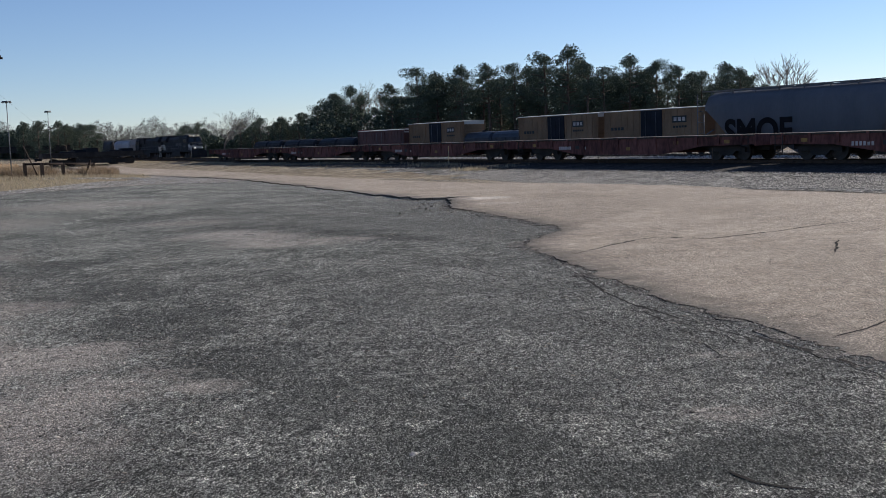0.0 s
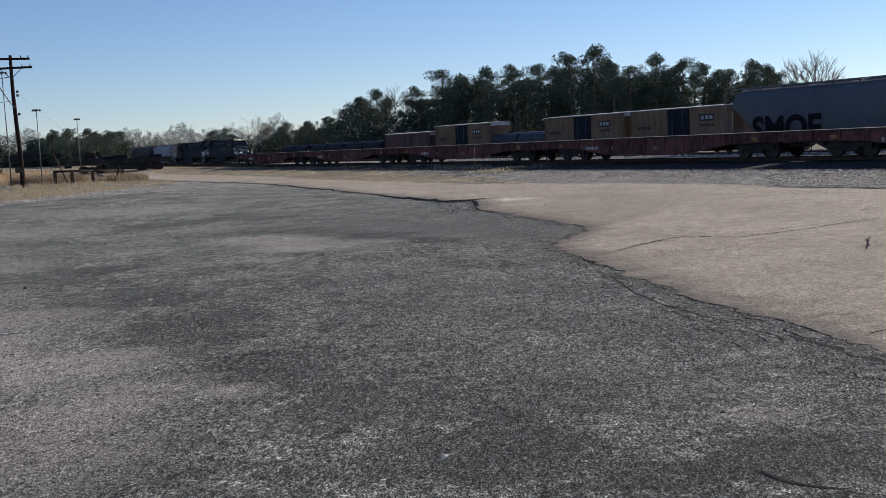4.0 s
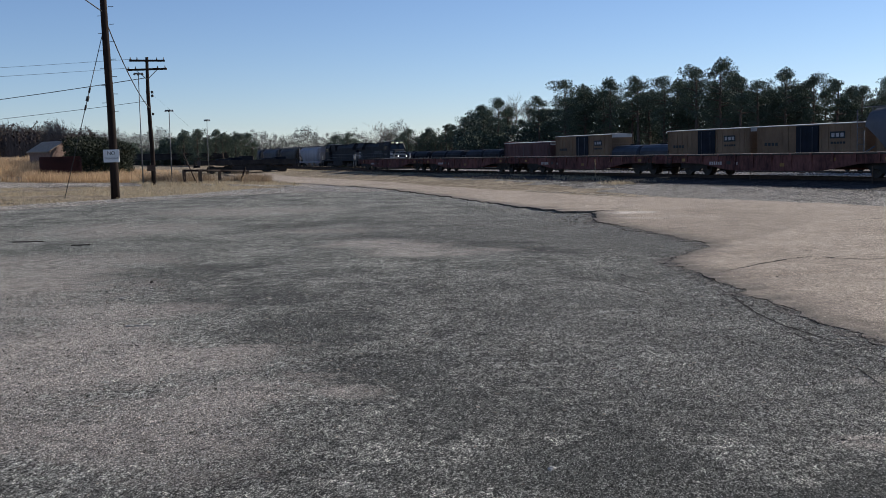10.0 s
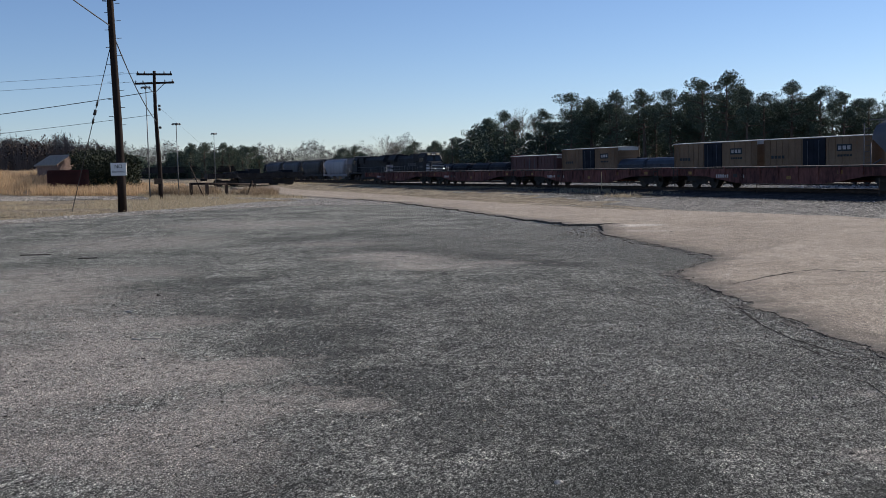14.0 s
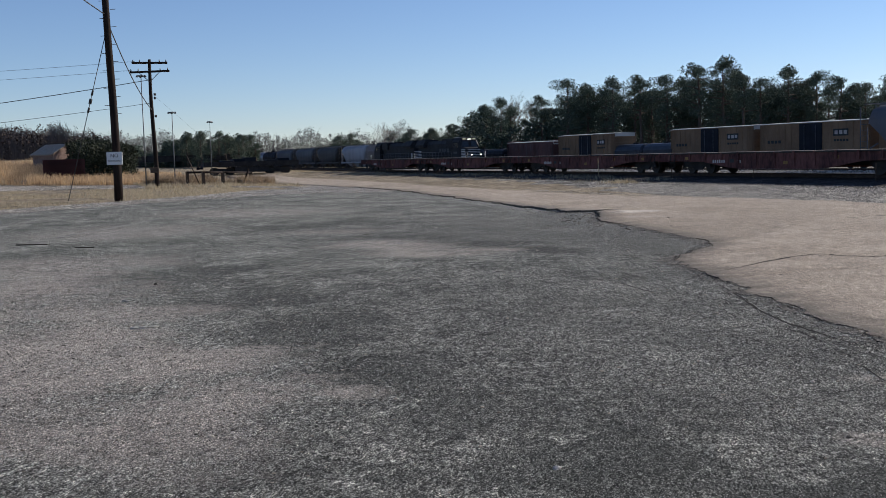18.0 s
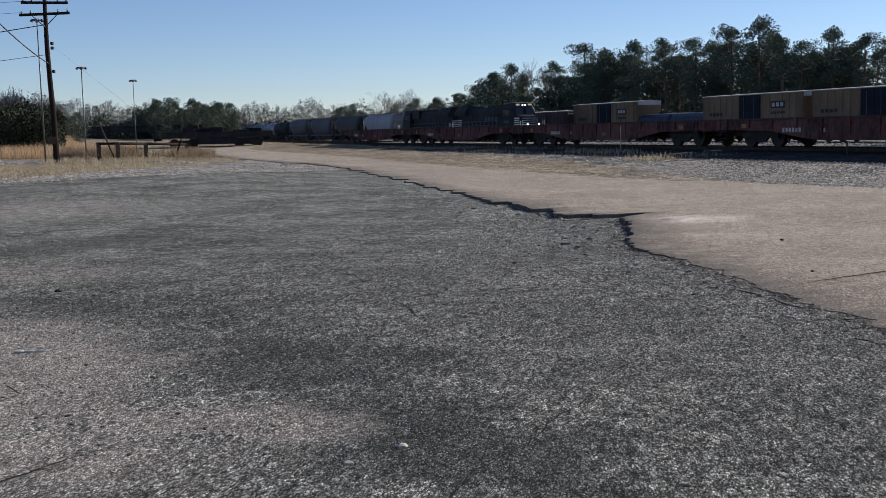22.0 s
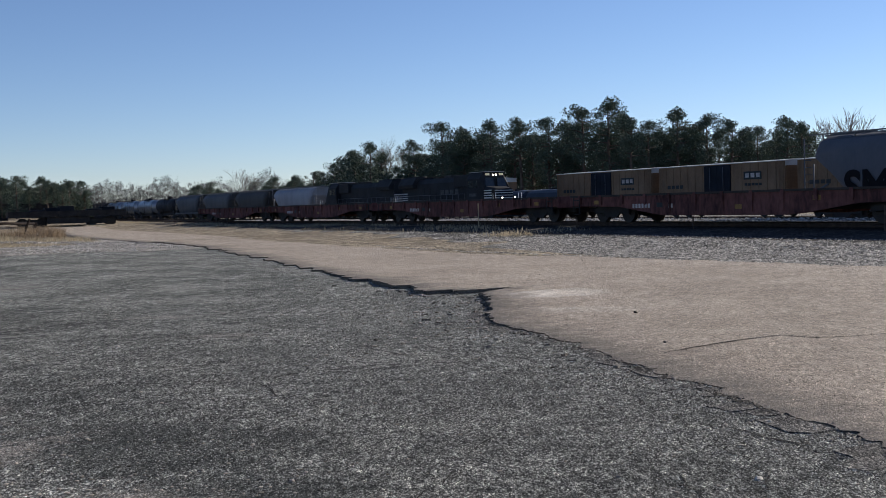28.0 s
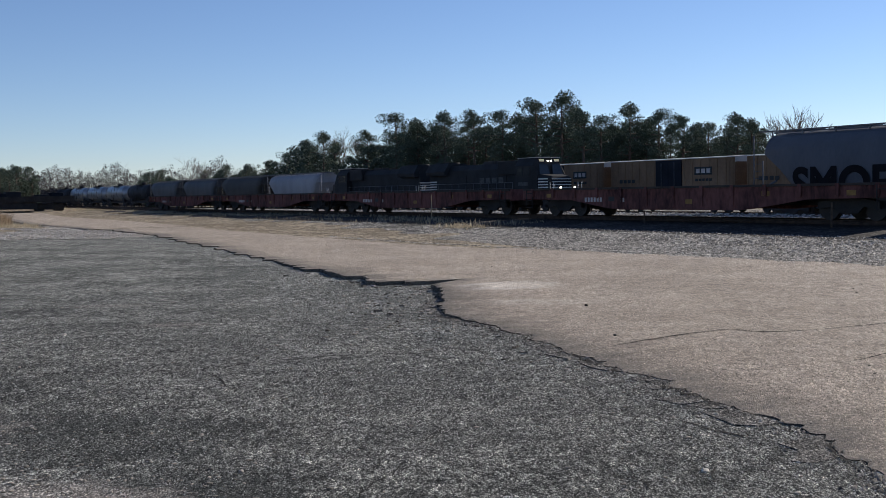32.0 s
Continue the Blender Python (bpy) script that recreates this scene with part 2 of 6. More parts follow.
M_CRUST = ground_mat("crumbling_crust", (0.085, 0.080, 0.073), (0.190, 0.176, 0.158), SALT, 110, 0.9, 0.008, uneven=0.35, coarse=0.35)
M_GRAVEL = ground_mat("crushed_stone", (0.20, 0.178, 0.152), (0.46, 0.415, 0.36), ((0.12, 0.4), (0.38, 0.8), (0.6, 1.2), (0.85, 2.0)), 16, 0.4, 0.03)
M_BED = ground_mat("ballast_floor", (0.125, 0.115, 0.102), (0.30, 0.280, 0.250), ((0.12, 0.3), (0.38, 0.75), (0.6, 1.3), (0.85, 2.4)), 15, 0.4, 0.05, uneven=0.4)
M_EARTH = ground_mat("dry_grass_ground", (0.26, 0.205, 0.14), (0.40, 0.33, 0.235), ((0.12, 0.6), (0.38, 0.85), (0.6, 1.1), (0.85, 1.4)), 12, 0.12, 0.04)
M_STONE = island_leaf("loose_stone", (0.07, 0.064, 0.055), (0.52, 0.455, 0.37), 0.95)
M_GRIT = grit_mat("asphalt_grit", ((0.0, 0.018), (0.42, 0.070), (0.78, 0.22), (1.0, 0.52)), (1.0, 0.985, 0.91))
M_TANGRIT = grit_mat("tan_grit", ((0.0, 0.09), (0.5, 0.25), (0.93, 0.42), (1.0, 0.9)), (1.0, 0.83, 0.66))
M_ROCK = mat("pale_stone", (0.36, 0.325, 0.275), (0.62, 0.565, 0.485), 9, 60, 0.9)
M_BALLAST = island_leaf("ballast_stone", (0.085, 0.078, 0.068), (0.60, 0.555, 0.49), 0.95)
M_CRUMB = island_leaf("asphalt_crumb", (0.035, 0.033, 0.030), (0.26, 0.235, 0.205), 0.95)
M_APRON = island_leaf("pale_apron_stone", (0.20, 0.187, 0.168), (0.64, 0.60, 0.54), 0.95)
# near-black ballast colour with the flatcars' shadow put into it
M_BEDSHADE = ground_mat("shadow_dark_ballast", (0.022, 0.019, 0.018), (0.07, 0.06, 0.054), SAND, 20, 0.5, 0.02)
M_STICK = mat("bleached_wood", (0.50, 0.46, 0.40), (0.74, 0.69, 0.61), 8, 50, 0.9)
M_CRACK = mat("crack_filling", (0.014, 0.013, 0.012), (0.045, 0.040, 0.036), 6, 60, 0.95, spec=0.05)
M_STRIPE = mat("worn_white_paint", (0.07, 0.07, 0.066), (0.32, 0.31, 0.29), 2.2, 30, 0.9, grain=1.6, spec=0.1)
M_RAIL = mat("rail_steel", (0.03, 0.02, 0.016), (0.09, 0.06, 0.045), 4, 40, 0.8, 0.2, spec=0.2)
M_TIE = mat("creosoted_tie", (0.03, 0.024, 0.02), (0.09, 0.075, 0.06), 2, 30, 0.9)
M_FLAT = mat("weathered_red_brown_paint", (0.045, 0.019, 0.018), (0.185, 0.078, 0.068), 0.9, 9, 0.85, spec=0.2, grain=1.0, stretch=(1, 1, 0.4))
M_DECK = mat("oily_deck_planks", (0.020, 0.015, 0.013), (0.055, 0.040, 0.033), 1.2, 20, 0.85)
M_BLACK = mat("sooty_black_steel", (0.020, 0.019, 0.020), (0.046, 0.043, 0.042), 1.5, 20, 0.75, spec=0.2)
M_WHEEL = mat("wheel_steel", (0.018, 0.015, 0.013), (0.05, 0.042, 0.036), 2, 30, 0.6, 0.3)
M_MARK = mat("faded_lettering_paint", (0.3, 0.27, 0.25), (0.55, 0.5, 0.48), 3, 30, 0.8)
M_FAINT = mat("faint_hood_lettering", (0.03, 0.03, 0.03), (0.09, 0.09, 0.09), 3, 30, 0.8)
M_YELLOW = mat("reflector_yellow", (0.14, 0.075, 0.02), (0.3, 0.17, 0.04), 4, 30, 0.7)
M_BOX = mat("dusty_yellow_paint", (0.128, 0.076, 0.045), (0.245, 0.155, 0.094), 0.5, 10, 0.8, spec=0.25, grain=0.6, stretch=(1, 1, 0.5), alpha_random=0.12)
M_BOXTOP = mat("pale_roof_paint", (0.34, 0.33, 0.31), (0.52, 0.50, 0.47), 0.8, 12, 0.6)
M_DOOR = mat("dark_blue_door_paint", (0.005, 0.007, 0.012), (0.014, 0.017, 0.026), 0.8, 12, 0.75, spec=0.2)
M_HOOD = mat("dark_blue_hood_paint", (0.010, 0.014, 0.024), (0.028, 0.034, 0.050), 0.8, 12, 0.5, spec=0.35)
M_LOGO = mat("black_logo_panel", (0.01, 0.01, 0.011), (0.03, 0.03, 0.03), 2, 20, 0.7)
M_GREY = mat("grey_hopper_paint", (0.075, 0.081, 0.098), (0.112, 0.119, 0.138), 0.5, 9, 0.75, spec=0.25, grain=0.5, stretch=(1, 1, 0.35))
M_PALE = mat("pale_hopper_paint", (0.21, 0.208, 0.226), (0.32, 0.315, 0.335), 0.5, 9, 0.65, stretch=(1, 1, 0.35))
M_MIDGREY = mat("mid_grey_hopper_paint", (0.042, 0.043, 0.047), (0.078, 0.079, 0.084), 0.5, 9, 0.7, stretch=(1, 1, 0.35))
M_BROWN = mat("dull_brown_hopper_paint", (0.028, 0.025, 0.024), (0.05, 0.046, 0.043), 0.5, 9, 0.75, stretch=(1, 1, 0.35))
M_MAROON = mat("maroon_boxcar_paint", (0.07, 0.03, 0.028), (0.14, 0.06, 0.05), 0.5, 9, 0.75)
M_SPRAY = mat("black_spray_paint", (0.003, 0.003, 0.005), (0.008, 0.008, 0.011), 1, 12, 0.8, spec=0.15)
M_SILVER = mat("silver_tank_paint", (0.20, 0.215, 0.24), (0.32, 0.335, 0.36), 0.6, 10, 0.32, 0.5)
M_TANK = mat("black_tank_paint", (0.012, 0.013, 0.016), (0.032, 0.033, 0.038), 0.6, 10, 0.7, spec=0.2)
M_LOCO = mat("black_locomotive_paint", (0.012, 0.0125, 0.014), (0.028, 0.029, 0.032), 0.7, 12, 0.7, spec=0.2)
M_WHITE = mat("white_stripe_paint", (0.42, 0.42, 0.41), (0.6, 0.6, 0.59), 2, 20, 0.6)
M_GLASS = mat("dark_cab_glass", (0.02, 0.025, 0.03), (0.04, 0.045, 0.05), 1, 5, 0.08, bump=0)
M_LAMP = glow("headlight_glass", (1.0, 0.95, 0.82), 3.0)
M_NUMBER = glow("number_board_light", (1.0, 0.85, 0.55), 0.15)
M_POLE = mat("tarred_pole_wood", (0.012, 0.009, 0.008), (0.036, 0.026, 0.022), 1.5, 25, 0.9, spec=0.1, stretch=(4, 4, 0.4))
M_PLANK = mat("grey_brown_timber", (0.035, 0.022, 0.015), (0.11, 0.075, 0.05), 2, 25, 0.9, stretch=(1, 1, 3))
M_WIRE = mat("wire_sheath", (0.02, 0.02, 0.022), (0.05, 0.05, 0.055), 3, 30, 0.6)
M_GALV = mat("galvanised_steel", (0.085, 0.09, 0.098), (0.16, 0.166, 0.175), 2, 20, 0.5, 0.5)
M_SIGN = mat("sign_white", (0.6, 0.61, 0.6), (0.78, 0.78, 0.77), 2, 20, 0.6)
M_SIGNINK = mat("sign_black_ink", (0.02, 0.02, 0.02), (0.06, 0.06, 0.06), 3, 20, 0.7)
M_ROOF = mat("tan_shingle_roof", (0.25, 0.195, 0.145), (0.38, 0.305, 0.235), 2, 12, 0.9)
M_HOUSE = mat("pinkish_brick_wall", (0.17, 0.11, 0.09), (0.28, 0.19, 0.155), 2, 14, 0.9)
M_REDWALL = mat("dark_red_board_fence", (0.045, 0.013, 0.012), (0.085, 0.024, 0.021), 1, 12, 0.8)
M_BARK = mat("pine_bark", (0.05, 0.036, 0.028), (0.15, 0.11, 0.085), 2, 20, 0.95)
M_TWIG = mat("bare_grey_wood", (0.13, 0.105, 0.09), (0.26, 0.22, 0.19), 2, 20, 0.95)
M_NEEDLE = island_leaf("pine_needles", (0.062, 0.083, 0.062), (0.110, 0.138, 0.098), 0.85)
M_FARLEAF = island_leaf("far_pine_foliage", (0.056, 0.074, 0.055), (0.095, 0.117, 0.084), 0.85)
M_BRUSH = island_leaf("leafless_brush", (0.064, 0.056, 0.055), (0.125, 0.108, 0.103))
M_OAK = island_leaf("brown_oak_brush", (0.040, 0.028, 0.023), (0.105, 0.074, 0.056))
M_CEDAR = island_leaf("dark_cedar_foliage", (0.013, 0.018, 0.010), (0.040, 0.047, 0.024))
M_STRAW = island_leaf("golden_dry_grass", (0.30, 0.20, 0.11), (0.70, 0.51, 0.32), thin=0.5)
M_STALK = island_leaf("dead_weed_stalks", (0.16, 0.115, 0.075), (0.42, 0.32, 0.215), thin=0.4)
M_WEED = island_leaf("pale_dry_weeds", (0.27, 0.220, 0.145), (0.54, 0.455, 0.315), thin=0.45)


# ---------- shapes ----------
def part(name, bm, material, parent=None, label="", at=None):
    me = bpy.data.meshes.new(name)
    bm.to_mesh(me)
    bm.free()
    me.materials.append(material)
    ob = new(name, me)
    if at is not None:
        ob.matrix_basis = at
    if parent is not None:
        ob.parent = parent
    if label:
        ob["label"] = label
    return ob


def cloud(name, verts, faces, material, parent=None):
    me = bpy.data.meshes.new(name)
    me.from_pydata(verts, [], faces)
    me.materials.append(material)
    ob = new(name, me)
    if parent is not None:
        ob.parent = parent
    return ob


def thing(name, m, label, category, group="", kind=""):
    ob = new(name)
    ob.matrix_basis = m
    return tagged(ob, label, category, group, kind)


def box(bm, x0, x1, y0, y1, z0, z1, bevel=0.0):
    v = [bm.verts.new(p) for p in ((x0, y0, z0), (x1, y0, z0), (x1, y1, z0), (x0, y1, z0), (x0, y0, z1), (x1, y0, z1), (x1, y1, z1), (x0, y1, z1))]
    f = [bm.faces.new([v[i] for i in q]) for q in ((0, 3, 2, 1), (4, 5, 6, 7), (0, 1, 5, 4), (1, 2, 6, 5), (2, 3, 7, 6), (3, 0, 4, 7))]
    if bevel:
        es = list({e for q in f for e in q.edges})
        bmesh.ops.bevel(bm, geom=es, offset=bevel, segments=2, affect="EDGES", profile=0.6)
    return bm


def tube(bm, a, b, r0, r1=None, seg=10, cap=True):
    a, b = Vector(a), Vector(b)
    r1 = r0 if r1 is None else r1
    q = (b - a).to_track_quat("Z", "Y")
    rings = []
    for p, r in ((a, r0), (b, r1)):
        rings.append([bm.verts.new(p + q @ Vector((r * math.cos(2 * math.pi * k / seg), r * math.sin(2 * math.pi * k / seg), 0))) for k in range(seg)])
    for k in range(seg):
        f = bm.faces.new((rings[0][k], rings[0][(k + 1) % seg], rings[1][(k + 1) % seg], rings[1][k]))
        f.smooth = True
    if cap:
        bm.faces.new(rings[0][::-1])
        bm.faces.new(rings[1])
    return bm


def loft(bm, rings, close=True, cap=True, smooth=True):
    """A skin over rings of equal length."""
    made = [[bm.verts.new(p) for p in ring] for ring in rings]
    n = len(made[0])
    for a, b in zip(made, made[1:]):
        for k in range(n if close else n - 1):
            f = bm.faces.new((a[k], a[(k + 1) % n], b[(k + 1) % n], b[k]))
            f.smooth = smooth
    if cap:
        bm.faces.new(made[0][::-1])
        bm.faces.new(made[-1])
    bmesh.ops.recalc_face_normals(bm, faces=bm.faces)
    return bm


def slab(bm, outline, y0, y1):
    """An outline in x and z, drawn out from y0 to y1."""
    a = [bm.verts.new((x, y0, z)) for x, z in outline]
    b = [bm.verts.new((x, y1, z)) for x, z in outline]
    bm.faces.new(a)
    bm.faces.new(b[::-1])
    n = len(a)
    for k in range(n):
        bm.faces.new((a[k], b[k], b[(k + 1) % n], a[(k + 1) % n]))
    bmesh.ops.recalc_face_normals(bm, faces=bm.faces)
    return bm


B = bmesh.new
# ---------- ground ----------
def along(table, s):
    for (a, p), (b, q) in zip(table, table[1:]):
        if s <= b:
            return p + (q - p) * (max(s, a) - a) / (b - a)
    return table[-1][1]


EDGE = [(-60, -12), (-20, -3.2), (-8.7, -0.7), (-4.4, 0.45), (-3.0, 1.0), (-0.3, 1.95), (1.2, 2.45), (2.4, 3.3), (3.2, 4.25), (4.2, 5.25), (5.05, 5.6), (6.5, 6.0), (7.5, 6.2), (9, 6.55), (11, 7.1), (12.0, 7.2), (13.2, 7.7), (14.6, 8.5), (15.8, 9.1), (16.45, 10.0),
        (16.6, 8.75), (18.5, 8.9), (22.5, 9.5), (35, 11.4), (46, 13.0), (60, 13.4)]
TOE = [(-80, 18.6), (10, 18.2), (20, 17.3), (30, 16.6), (47, 17.4), (80, 19.4), (220, 21.0)]
LOT_LEFT = [(-60, -45), (10, -38), (20, -30), (29, -14), (32.4, -8.6), (34.6, -5.3), (38, 0), (43, 4.8), (50, 9.4), (56, 12.6)]
ROAD_LEFT = [(56, 12.6), (75, 12.8), (94, 14.5), (220, 17.0)]


def edge_n(s):
    n = along(EDGE, s)
    jag = 0.12 * noise.noise((s * 0.9, 3.1, 0)) + 0.14 * noise.noise((s * 3.1, 7.7, 0)) + 0.08 * noise.noise((s * 7.0, 1.2, 0)) + 0.06 * noise.noise((s * 19.0, 1.2, 0)) + 0.02 * noise.noise((s * 43.0, 1.2, 3))
    if s > 16.6:
        turn = s * 0.42 + 0.9 * noise.noise((s * 0.23, 0, 5))
        jag += (0.42 + 0.5 * noise.noise((int(turn) * 1.7, 4, 4))) * (turn % 1.0) - 0.2
    return n + jag


def road_lift(s):
    return 0.026 + max(0.0, 0.035 * noise.noise((s * 0.9, 5, 5)) + 0.012 * noise.noise((s * 4.0, 5, 7))) + 0.062 * ramp(10, 15, s) - 0.036 * ramp(18, 27, s)


def sheet(name, rows, left, right, cols, lift, material, label, skirt=0.0, category="ground", bunch=1.0, hem=False):
    """A sheet laid on the ground between two lines."""
    verts, faces = [], []
    edge = []
    for s in rows:
        a, b = left(s), right(s)
        for k in range(cols + 1):
            n = a + (b - a) * (k / cols) ** bunch
            edge.append(n - a)
            verts.append((*xy(s, n), lie(s, n) + (lift(s) if callable(lift) else lift)))
    w = cols + 1
    for r in range(len(rows) - 1):
        for k in range(cols):
            faces.append((r * w + k, r * w + k + 1, (r + 1) * w + k + 1, (r + 1) * w + k))
    if skirt:
        base = len(verts)
        for r, s in enumerate(rows):
            x, y, z = verts[r * w]
            verts.append((x + 0.02 * noise.noise((s * 9, 2, 2)), y, z - skirt))
            edge.append(0.0)
        for r in range(len(rows) - 1):
            faces.append((r * w, (r + 1) * w, base + r + 1, base + r))
    if hem:
        base = len(verts)
        for r, s in enumerate(rows):
            n = left(s) - 0.45
            verts.append((*xy(s, n), lie(s, n) - 0.25))
            edge.append(0.0)
        for r in range(len(rows) - 1):
            faces.append((r * w, (r + 1) * w, base + r + 1, base + r))
    ob = cloud(name, verts, faces, material)
    far = ob.data.attributes.new("from_edge", "FLOAT", "POINT")
    far.data.foreach_set("value", edge)
    return tagged(ob, label, category, kind="structure")


def steps(a, b, d):
    k = max(1, round((b - a) / d))
    return [a + (b - a) * i / k for i in range(k + 1)]


def ground_plain():
    rs = [0.5, 4, 8, 12, 16, 20, 24, 28, 32, 36, 40, 45, 50, 56, 62, 70, 80, 92, 105, 120, 140, 165, 200, 260, 350, 500, 800, 1400, 2500]
    seg = 144
    verts, faces = [(0, 0, -0.12)], []
    for r in rs:
        for k in range(seg):
            a = 2 * math.pi * k / seg
            x, y = r * math.cos(a), r * math.sin(a)
            z = lie_xy(x, y) - 0.06 - 0.10 * ramp(0, 60, -abs(r - 30) + 40) + 0.05 * noise.noise((x * 0.05, y * 0.05, 0))
            verts.append((x, y, z))
    for k in range(seg):
        faces.append((0, 1 + k, 1 + (k + 1) % seg))
    for i in range(len(rs) - 1):
        for k in range(seg):
            p, q = 1 + i * seg, 1 + (i + 1) * seg
            faces.append((p + k, q + k, q + (k + 1) % seg, p + (k + 1) % seg))
    return tagged(cloud("ground", verts, faces, M_EARTH), "dry winter grass and bare earth round the rail yard", "ground", kind="structure")


ground_plain()
fine = steps(-60, -14, 2.0) + steps(-13.9, 18, 0.04) + steps(18.1, 56, 0.1)
sheet("pavement_lot", steps(-60, 56, 0.8), lambda s: along(LOT_LEFT, s) + 0.5 * noise.noise((s * 0.4, 0, 9)), lambda s: min(edge_n(s) + 0.5, 14.0), 44, 0.02, M_LOT,
      "cracked dark grey asphalt lot with worn dusty patches", category="pavement")
sheet("road", fine, edge_n, lambda s: along(TOE, s) + 0.35 * noise.noise((s * 0.35, 4, 4)) + 0.15 * noise.noise((s * 1.7, 4, 4)), 14, road_lift, M_ROAD,
      "tan weathered road surface with a broken ragged edge", skirt=0.09, category="road", bunch=2.2)
sheet("road_far", steps(55.9, 106, 2.0), lambda s: along(ROAD_LEFT, s) + 0.4 * noise.noise((s * 0.3, 8, 4)), lambda s: along(TOE, s), 10, 0.08, M_ROAD,
      "tan road running on beside the tracks", category="road", hem=True)
sheet("ballast_strip", steps(-80, 110, 1.0), lambda s: along(TOE, s) - 0.5, lambda s: 34.0, 22, 0.045, M_BED,
      "grey crushed-stone ballast between road and tracks", category="ballast")
# dark sheet laid where the flatcars' shadow falls, painting that shade onto the ballast
sheet("track_bed_shade", steps(-60, 110, 1.0), lambda s: 23.9 + 0.35 * noise.noise((s * 0.7, 3, 8)), lambda s: 30.9 + 0.2 * noise.noise((s * 0.7, 6, 8)), 8, 0.052, M_BEDSHADE,
      "ballast coloured dark to deepen the flatcars' shadow", category="ballast")
sheet("dirt_strip", steps(20, 110, 0.8), lambda s: along(TOE, s) - 0.5, lambda s: along(TOE, s) + 0.2 + 6.5 * ramp(20, 46, s) * (0.75 + 0.5 * noise.noise((s * 0.3, 2, 6))), 8, 0.058, M_EARTH,
      "tan dirt and dead grass along the ballast", category="ground")
sheet("yard_ground", steps(-80, 110, 4.0), lambda s: 34.0, lambda s: 75.0, 20, 0.045, M_BED, "grey crushed-stone floor of the rail yard", category="ballast")
sheet("gravel_apron", steps(30, 66, 0.6), lambda s: along(LOT_LEFT, s) - 3.2 + 1.0 * noise.noise((s * 0.3, 1, 1)) if s < 50 else along(LOT_LEFT, s) - 2.5,
      lambda s: min(along(LOT_LEFT, s) + 2.2 + 4.5 * ramp(34, 44, s) * (0.8 + 0.5 * noise.noise((s * 0.5, 6, 1))), along(EDGE, s) - 0.1), 10, 0.035, M_GRAVEL, "pale gravel apron at the lot's end", category="gravel", hem=True)


def drive():
    """The gravel drive that crosses the grass behind the first pole."""
    verts, faces = [], []
    k = 60
    for i in range(k + 1):
        x = -110 + 92 * i / k
        yc = 62 - 0.10 * (x + 40) + 0.6 * noise.noise((x * 0.1, 0, 0))
        for d, z in ((-3.9, -0.2), (-3.0, 0.05), (-1.0, 0.06), (1.0, 0.06), (3.2, 0.05), (4.1, -0.2)):
            verts.append((x, yc + d, lie_xy(x, yc + d) + z))
    for i in range(k):
        for j in range(5):
            a = i * 6 + j
            faces.append((a, a + 6, a + 7, a + 1))
    return tagged(cloud("gravel_drive", verts, faces, M_GRAVEL), "grey gravel drive through dry grass", "drive", kind="structure")


drive()




ball = B()
bmesh.ops.create_icosphere(ball, subdivisions=1, radius=1.0)
ball.verts.ensure_lookup_table()
PEBBLE = [tuple(v.co) for v in ball.verts]
PEBBLE_FACES = [tuple(v.index for v in f.verts) for f in ball.faces]
ball.free()


def stone_cloud(name, spots, material, label, category, group=""):
    """Loose stones, lumpy and half sunk."""
    verts, faces = [], []
    for x, y, z, r in spots:
        b = len(verts)
        t = random.random() * 6.283
        c, s = math.cos(t), math.sin(t)
        long, flat_ = random.uniform(0.75, 1.3), random.uniform(0.3, 0.6)
        for dx, dy, dz in PEBBLE:
            f = r * random.uniform(0.78, 1.15)
            dx, dy = dx * long, dy / long
            verts.append((x + (dx * c - dy * s) * f, y + (dx * s + dy * c) * f, z + (dz * flat_ + 0.25) * f))
        faces += [(b + i, b + j, b + k) for i, j, k in PEBBLE_FACES]
    return tagged(cloud(name, verts, faces, material), label, category, group, "stuff")


rng = random.Random(11)
spots = []
for _ in range(7000):
    s, n = rng.uniform(-6, 75), rng.uniform(31.0, 38.5)
    spots.append((*xy(s, n), lie(s, n) + 0.05, rng.uniform(0.03, 0.07)))
stone_cloud("ballast_stones", spots, M_BALLAST, "loose grey and white ballast stones", "ballast")


def sharp_stones(name, c, r, material, label, category, seed, high=0.75):
    """Many angular stones, each a leaning pyramid on the ground."""
    q = np.random.default_rng(seed)
    w = len(c)
    v = np.empty((w, 5, 3))
    turn = q.random(w) * 6.283
    for i in range(4):
        a = turn + i * math.pi / 2 + q.uniform(-0.5, 0.5, w)
        f = r * q.uniform(0.7, 1.3, w)
        v[:, i, 0], v[:, i, 1], v[:, i, 2] = c[:, 0] + np.cos(a) * f, c[:, 1] + np.sin(a) * f, c[:, 2] - 0.3 * r
    v[:, 4, 0], v[:, 4, 1] = c[:, 0] + q.uniform(-0.5, 0.5, w) * r, c[:, 1] + q.uniform(-0.5, 0.5, w) * r
    v[:, 4, 2] = c[:, 2] + high * r * q.uniform(0.5, 1.4, w)
    tri = (np.arange(w)[:, None, None] * 5 + np.array([[0, 1, 4], [1, 2, 4], [2, 3, 4], [3, 0, 4]])[None]).reshape(-1, 3)
    me = bpy.data.meshes.new(name)
    me.vertices.add(w * 5)
    me.vertices.foreach_set("co", v.reshape(-1))
    me.loops.add(len(tri) * 3)
    me.loops.foreach_set("vertex_index", tri.reshape(-1).astype(np.int32))
    me.polygons.add(len(tri))
    me.polygons.foreach_set("loop_start", (np.arange(len(tri)) * 3).astype(np.int32))
    me.update(calc_edges=True)
    me.materials.append(material)
    return tagged(new(name, me), label, category, kind="stuff")


